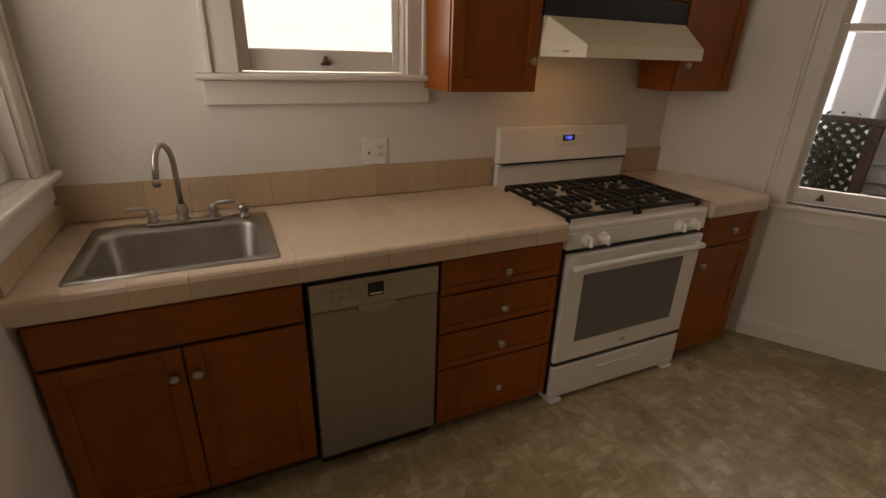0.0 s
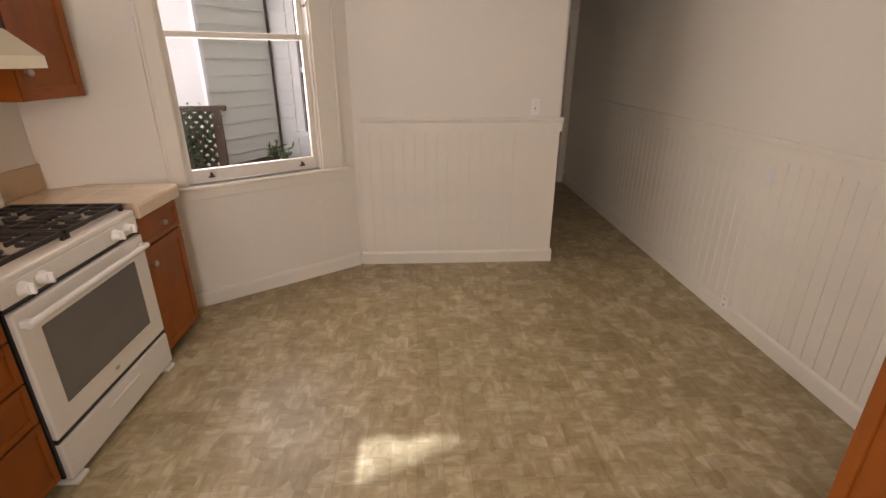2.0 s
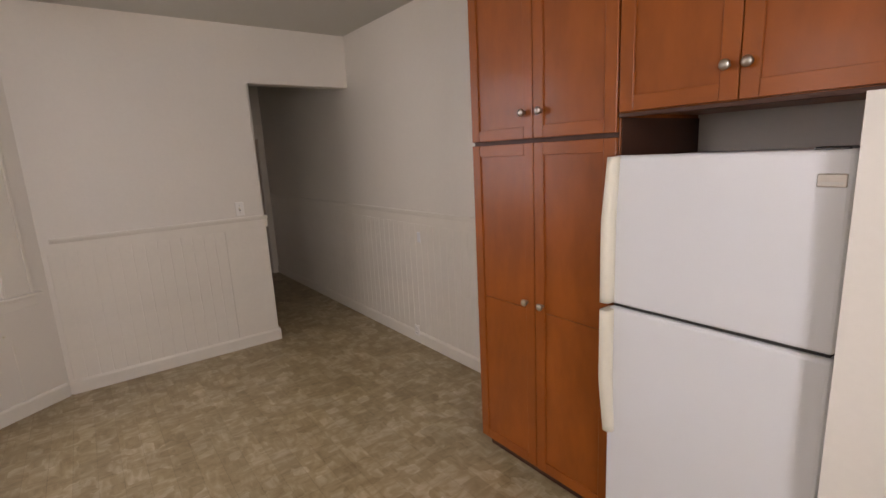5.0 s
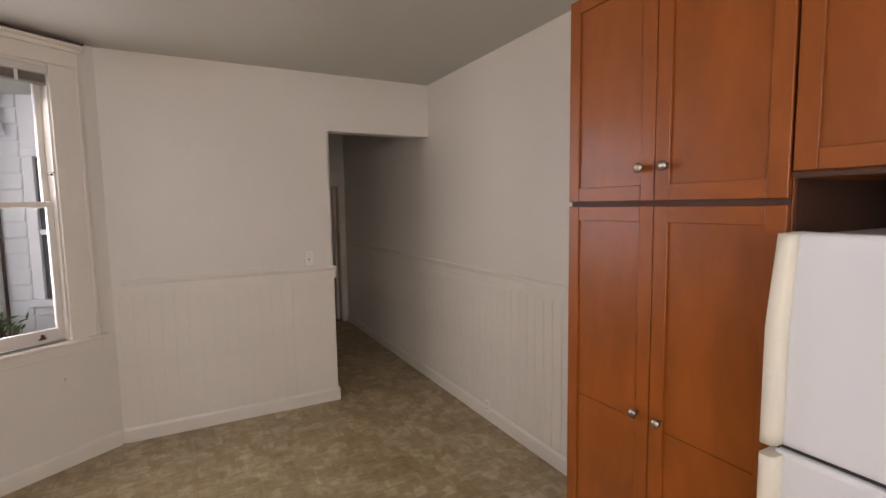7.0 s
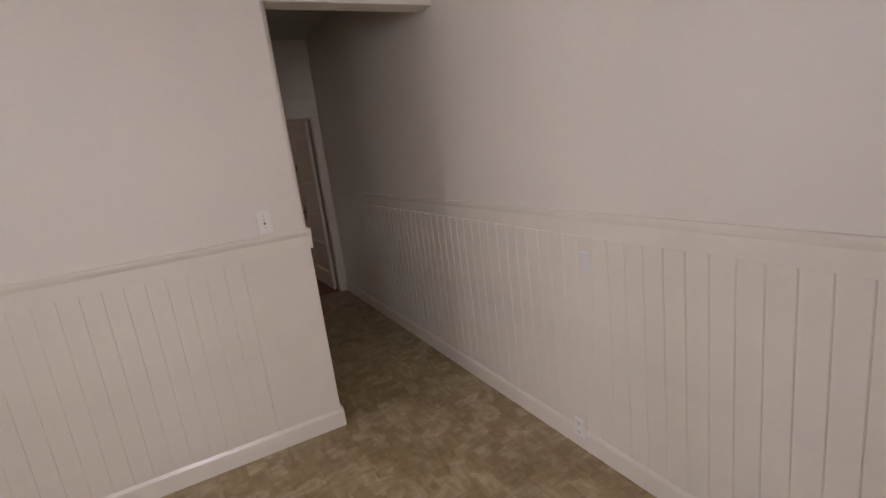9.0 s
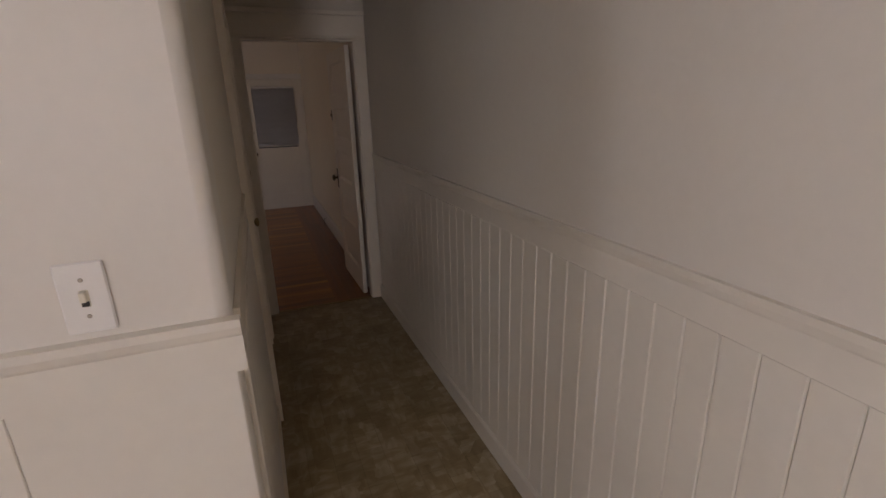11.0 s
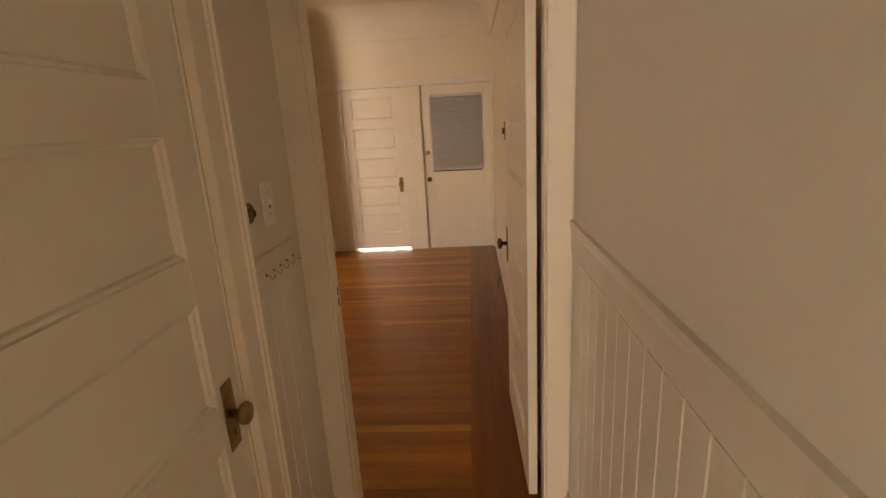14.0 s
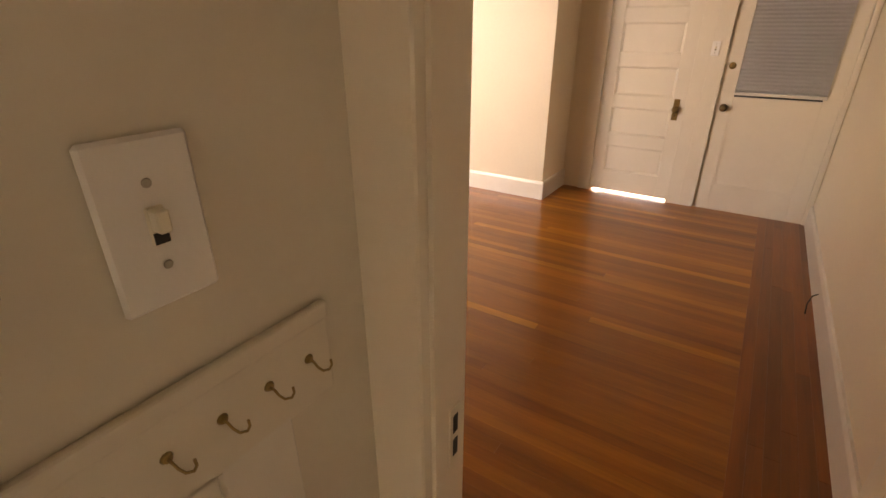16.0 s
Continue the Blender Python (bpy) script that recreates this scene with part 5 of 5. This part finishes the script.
part("window_sill", boxes((-0.06, 0.81, -0.10, 0, 0.79, 0.86), (-0.02, 0.77, -0.045, 0, 0.70, 0.79), bevel=0.005), M_SIDEW, fw)
for z0, z1 in ((0.86, 1.50), (1.55, 2.26)):
    part("pane", boxes((0.07, 0.68, -0.012, -0.004, z0, z1)), M_DARKGL, fw)
dp = thing("downspout", wb.matrix_world @ pose(0.10, -0.08, 0), "white metal downspout on the neighbouring wall", "downspout")
part("pipe", bar([(0, 0, 3.4), (0, 0, 2.75), (0.0, -0.01, 2.66), (0.03, -0.03, 2.55), (0.04, -0.03, 2.45)], 0.045, 14), M_SIDEW, dp)
wc, ln = neighbour("wall_neighbour_return", (4.85, 3.3), (5.2, 2.12), M_SIDEW, "bright white panelled wall of the house next door")
for z in (0.4, 1.05, 1.72, 2.4, 3.1, 3.8):
    part("seam", boxes((0, ln, -0.004, -0.0005, z, z + 0.008)), M_SIDING, wc)
# made-up wall that blocks the sun from the nook window
setting("sun_blocker_west", boxes((-2.4, -2.3, 0.9, 4.2, -0.3, 5.0)), M_SIDEW, "white wall added to keep the sun off the nook window", "house wall")
# unseen sloping edge, added behind the house only to trim the sun patch
bm = bmesh.new()
prism(bm, [(-3.2, 5.04), (3.2, 2.80), (3.2, -0.3), (-3.2, -0.3)], 0, 0.12)
setting("sun_blocker_rear", bm, M_SIDEW, "white sloped wall added to trim the sun patch", "house wall", Matrix(((0, 0, 1, -4.1), (1, 0, 0, 0), (0, 1, 0, 0), (0, 0, 0, 1))))
# raised bed below the window
bed = setting("planting_bed", boxes((0.0, 1.75, -2.2, -0.50, -0.3, 0.60)), M_SOIL, "raised bed of dark soil outside the window", "planting bed", BAY)
setting("bed_edging", boxes((0.0, 1.9, -0.50, -0.44, -0.3, 0.805), bevel=0.006), M_TIMBERGAP, "dark weathered timber edge of the bed", "edging", BAY)
LAT = Matrix.Translation((4.735, 1.83, 0.60)) @ Matrix.Rotation(math.atan2(0.52, -0.13), 4, "Z")
fence = thing("lattice_fence", LAT, "dark weathered lattice fence overgrown with ivy", "fence")
part("post", boxes((0, 0.075, -0.035, 0.035, 0, 0.60), bevel=0.004), M_TIMBERGAP, fence)
part("cap", boxes((-0.05, 0.62, -0.05, 0.05, 0.601, 0.645), bevel=0.005), M_TIMBERGAP, fence, "flat weathered top rail")
for sgn in (-1, 1):
    for k in range(-7, 15):
        u0 = 0.08 + k * 0.085
        ends = []
        for z in (0.0, 0.60):
            ends.append((u0 + (z if sgn > 0 else 0.60 - z), z))
        (ua, za), (ub, zb) = ends
        lo, hi = 0.076, 0.60
        f0, f1 = sorted(((lo - ua) / (ub - ua), (hi - ua) / (ub - ua)))
        f0, f1 = max(0.0, f0), min(1.0, f1)
        if f1 - f0 < 0.06:
            continue
        p, q = (ua + (ub - ua) * f0, za + 0.60 * f0), (ua + (ub - ua) * f1, za + 0.60 * f1)
        ln_ = math.hypot(q[0] - p[0], q[1] - p[1])
        bm = boxes((0, ln_, -0.004 + 0.009 * (sgn > 0), 0.004 + 0.009 * (sgn > 0), -0.017, 0.017))
        bm.transform(Matrix.Translation((p[0], 0, p[1])) @ Matrix.Rotation(-math.atan2(q[1] - p[1], q[0] - p[0]), 4, "Y"))
        part("slat", bm, M_LATT, fence)


def shrub(name, loc, rx, ry, h, n, size, label, spiky=False):
    rng = random.Random(round(loc[0] * 100) + n)
    s = thing(name, pose(*loc), label, "shrub")
    bm = bmesh.new()
    tips = []
    for k in range(9):
        a = rng.uniform(0, 6.28)
        e = Vector((rx * rng.uniform(0.2, 0.9) * math.cos(a), ry * rng.uniform(0.2, 0.9) * math.sin(a), h * rng.uniform(0.6, 1.0)))
        tube(bm, [(0.02 * math.cos(a), 0.02 * math.sin(a), 0), e * 0.5 + Vector((0, 0, 0.06 * h)), e], [0.008, 0.006, 0.003], 6)
        tips.append(e)
    part("stems", bm, M_TIMBERGAP, s)
    bm = bmesh.new()
    for k in range(n):
        e = rng.choice(tips)
        f = rng.uniform(0.25, 1.05)
        c = e * f + Vector((rng.gauss(0, rx * 0.3), rng.gauss(0, ry * 0.3), rng.gauss(0, h * 0.1)))
        c.z = max(0.01, c.z)
        l = size * rng.uniform(0.6, 1.4)
        m = Matrix.Translation(c) @ Euler((rng.uniform(-0.4, 1.3), rng.uniform(-0.5, 0.5), rng.uniform(0, 6.28))).to_matrix().to_4x4()
        wd = l * (0.12 if spiky else 0.3)
        q = [bm.verts.new(m @ Vector(cc)) for cc in ((0, 0, 0), (wd, l * 0.45, l * 0.08), (0, l, 0), (-wd, l * 0.45, l * 0.08))]
        bm.faces.new((q[0], q[1], q[2]))
        bm.faces.new((q[0], q[2], q[3]))
    tagged(part("leaves", bm, M_LEAF, s), kind="stuff")
    return s


shrub("ivy", (4.60, 2.05, 0.60), 0.05, 0.19, 0.62, 800, 0.036, "green ivy with small leaves climbing the lattice")
shrub("plant", (4.98, 1.38, 0.60), 0.07, 0.08, 0.2, 46, 0.085, "low green plant with narrow leaves in the bed", True)
shrub("plant", (5.30, 1.55, 0.60), 0.08, 0.08, 0.2, 60, 0.09, "low green plant with narrow leaves in the bed", True)
shrub("plant", (5.2, 1.02, 0.60), 0.1, 0.1, 0.14, 60, 0.07, "low green plant with narrow leaves in the bed", True)
shrub("plant", (4.75, 1.02, 0.60), 0.07, 0.08, 0.14, 50, 0.07, "low green plant with narrow leaves in the bed", True)

# glowing sheets: bright overcast wall and sky beyond the sink window, daylight behind the closed door
M_BACK = glow("bright_backdrop", (0.93, 0.96, 1.0), 1.0)
M_DOORGLOW = glow("door_gap_glow", (0.66, 0.83, 1.0), 1.6)
setting("backdrop_sink", boxes((-2.2, 3.6, 4.2, 4.25, -0.3, 5.5)), M_BACK, "glowing white sheet for the sky and wall beyond the sink window", "backdrop")
# glowing panel added behind door_3, showing only through the gap below
setting("glow_panel_door", boxes((11.55, 11.6, -1.0, -0.05, -0.1, 2.4)), M_DOORGLOW, "glowing panel added for the bright gap under the door", "backdrop")

# ---- oak strip floor of the front room, last ----
fl = setting("floor_front", boxes((6.877, LX + 0.5, LS, LN, -0.018, -0.011)), M_OAKX, "polished red-brown oak strip floor with a border", "floor")
rng = random.Random(5)
PW = 0.0572
strip = mesh_of(boxes((-PW / 2 + 0.0002, PW / 2 - 0.0002, 0, 1, -0.010, 0), bevel=0.0004), "strip", M_OAK)
Y0 = -1.62
rest = bmesh.new()
nx = int((LX + 0.35 - 6.877) / PW)
count = 0
for i in range(nx):
    x = 6.877 + (i + 0.5) * PW
    y = Y0
    first = rng.uniform(0.6, 3.0)
    while y < LN - 0.01:
        l = first if y == Y0 else rng.uniform(1.2, 3.2)
        first = l
        l = min(l, LN - y)
        if y < 1.6 and x < LX and count < 300:
            piece("strip", strip, Matrix.Translation((x, y, 0)) @ Matrix.Diagonal((1, l - 0.0008, 1, 1)), fl)
            count += 1
        else:
            box(rest, x - PW / 2 + 0.0004, x + PW / 2 - 0.0004, y, y + l - 0.0008, -0.010, 0)
        y += l
tagged(part("strips_far", rest, M_OAKF, fl), kind="stuff")
bstrip = mesh_of(boxes((0, 1, -PW / 2 + 0.0002, PW / 2 - 0.0002, -0.010, 0), bevel=0.0004), "border_strip", M_OAKX)
for k in range(6):
    y = Y0 - (k + 0.5) * (Y0 - LS - 0.002) / 6
    x = 6.877
    while x < LX:
        l = min(rng.uniform(1.0, 2.2), LX + 0.1 - x)
        piece("border_strip", bstrip, Matrix.Translation((x, y, 0)) @ Matrix.Diagonal((l - 0.0008, (Y0 - LS - 0.002) / 6 / PW, 1, 1)), fl)
        x += l
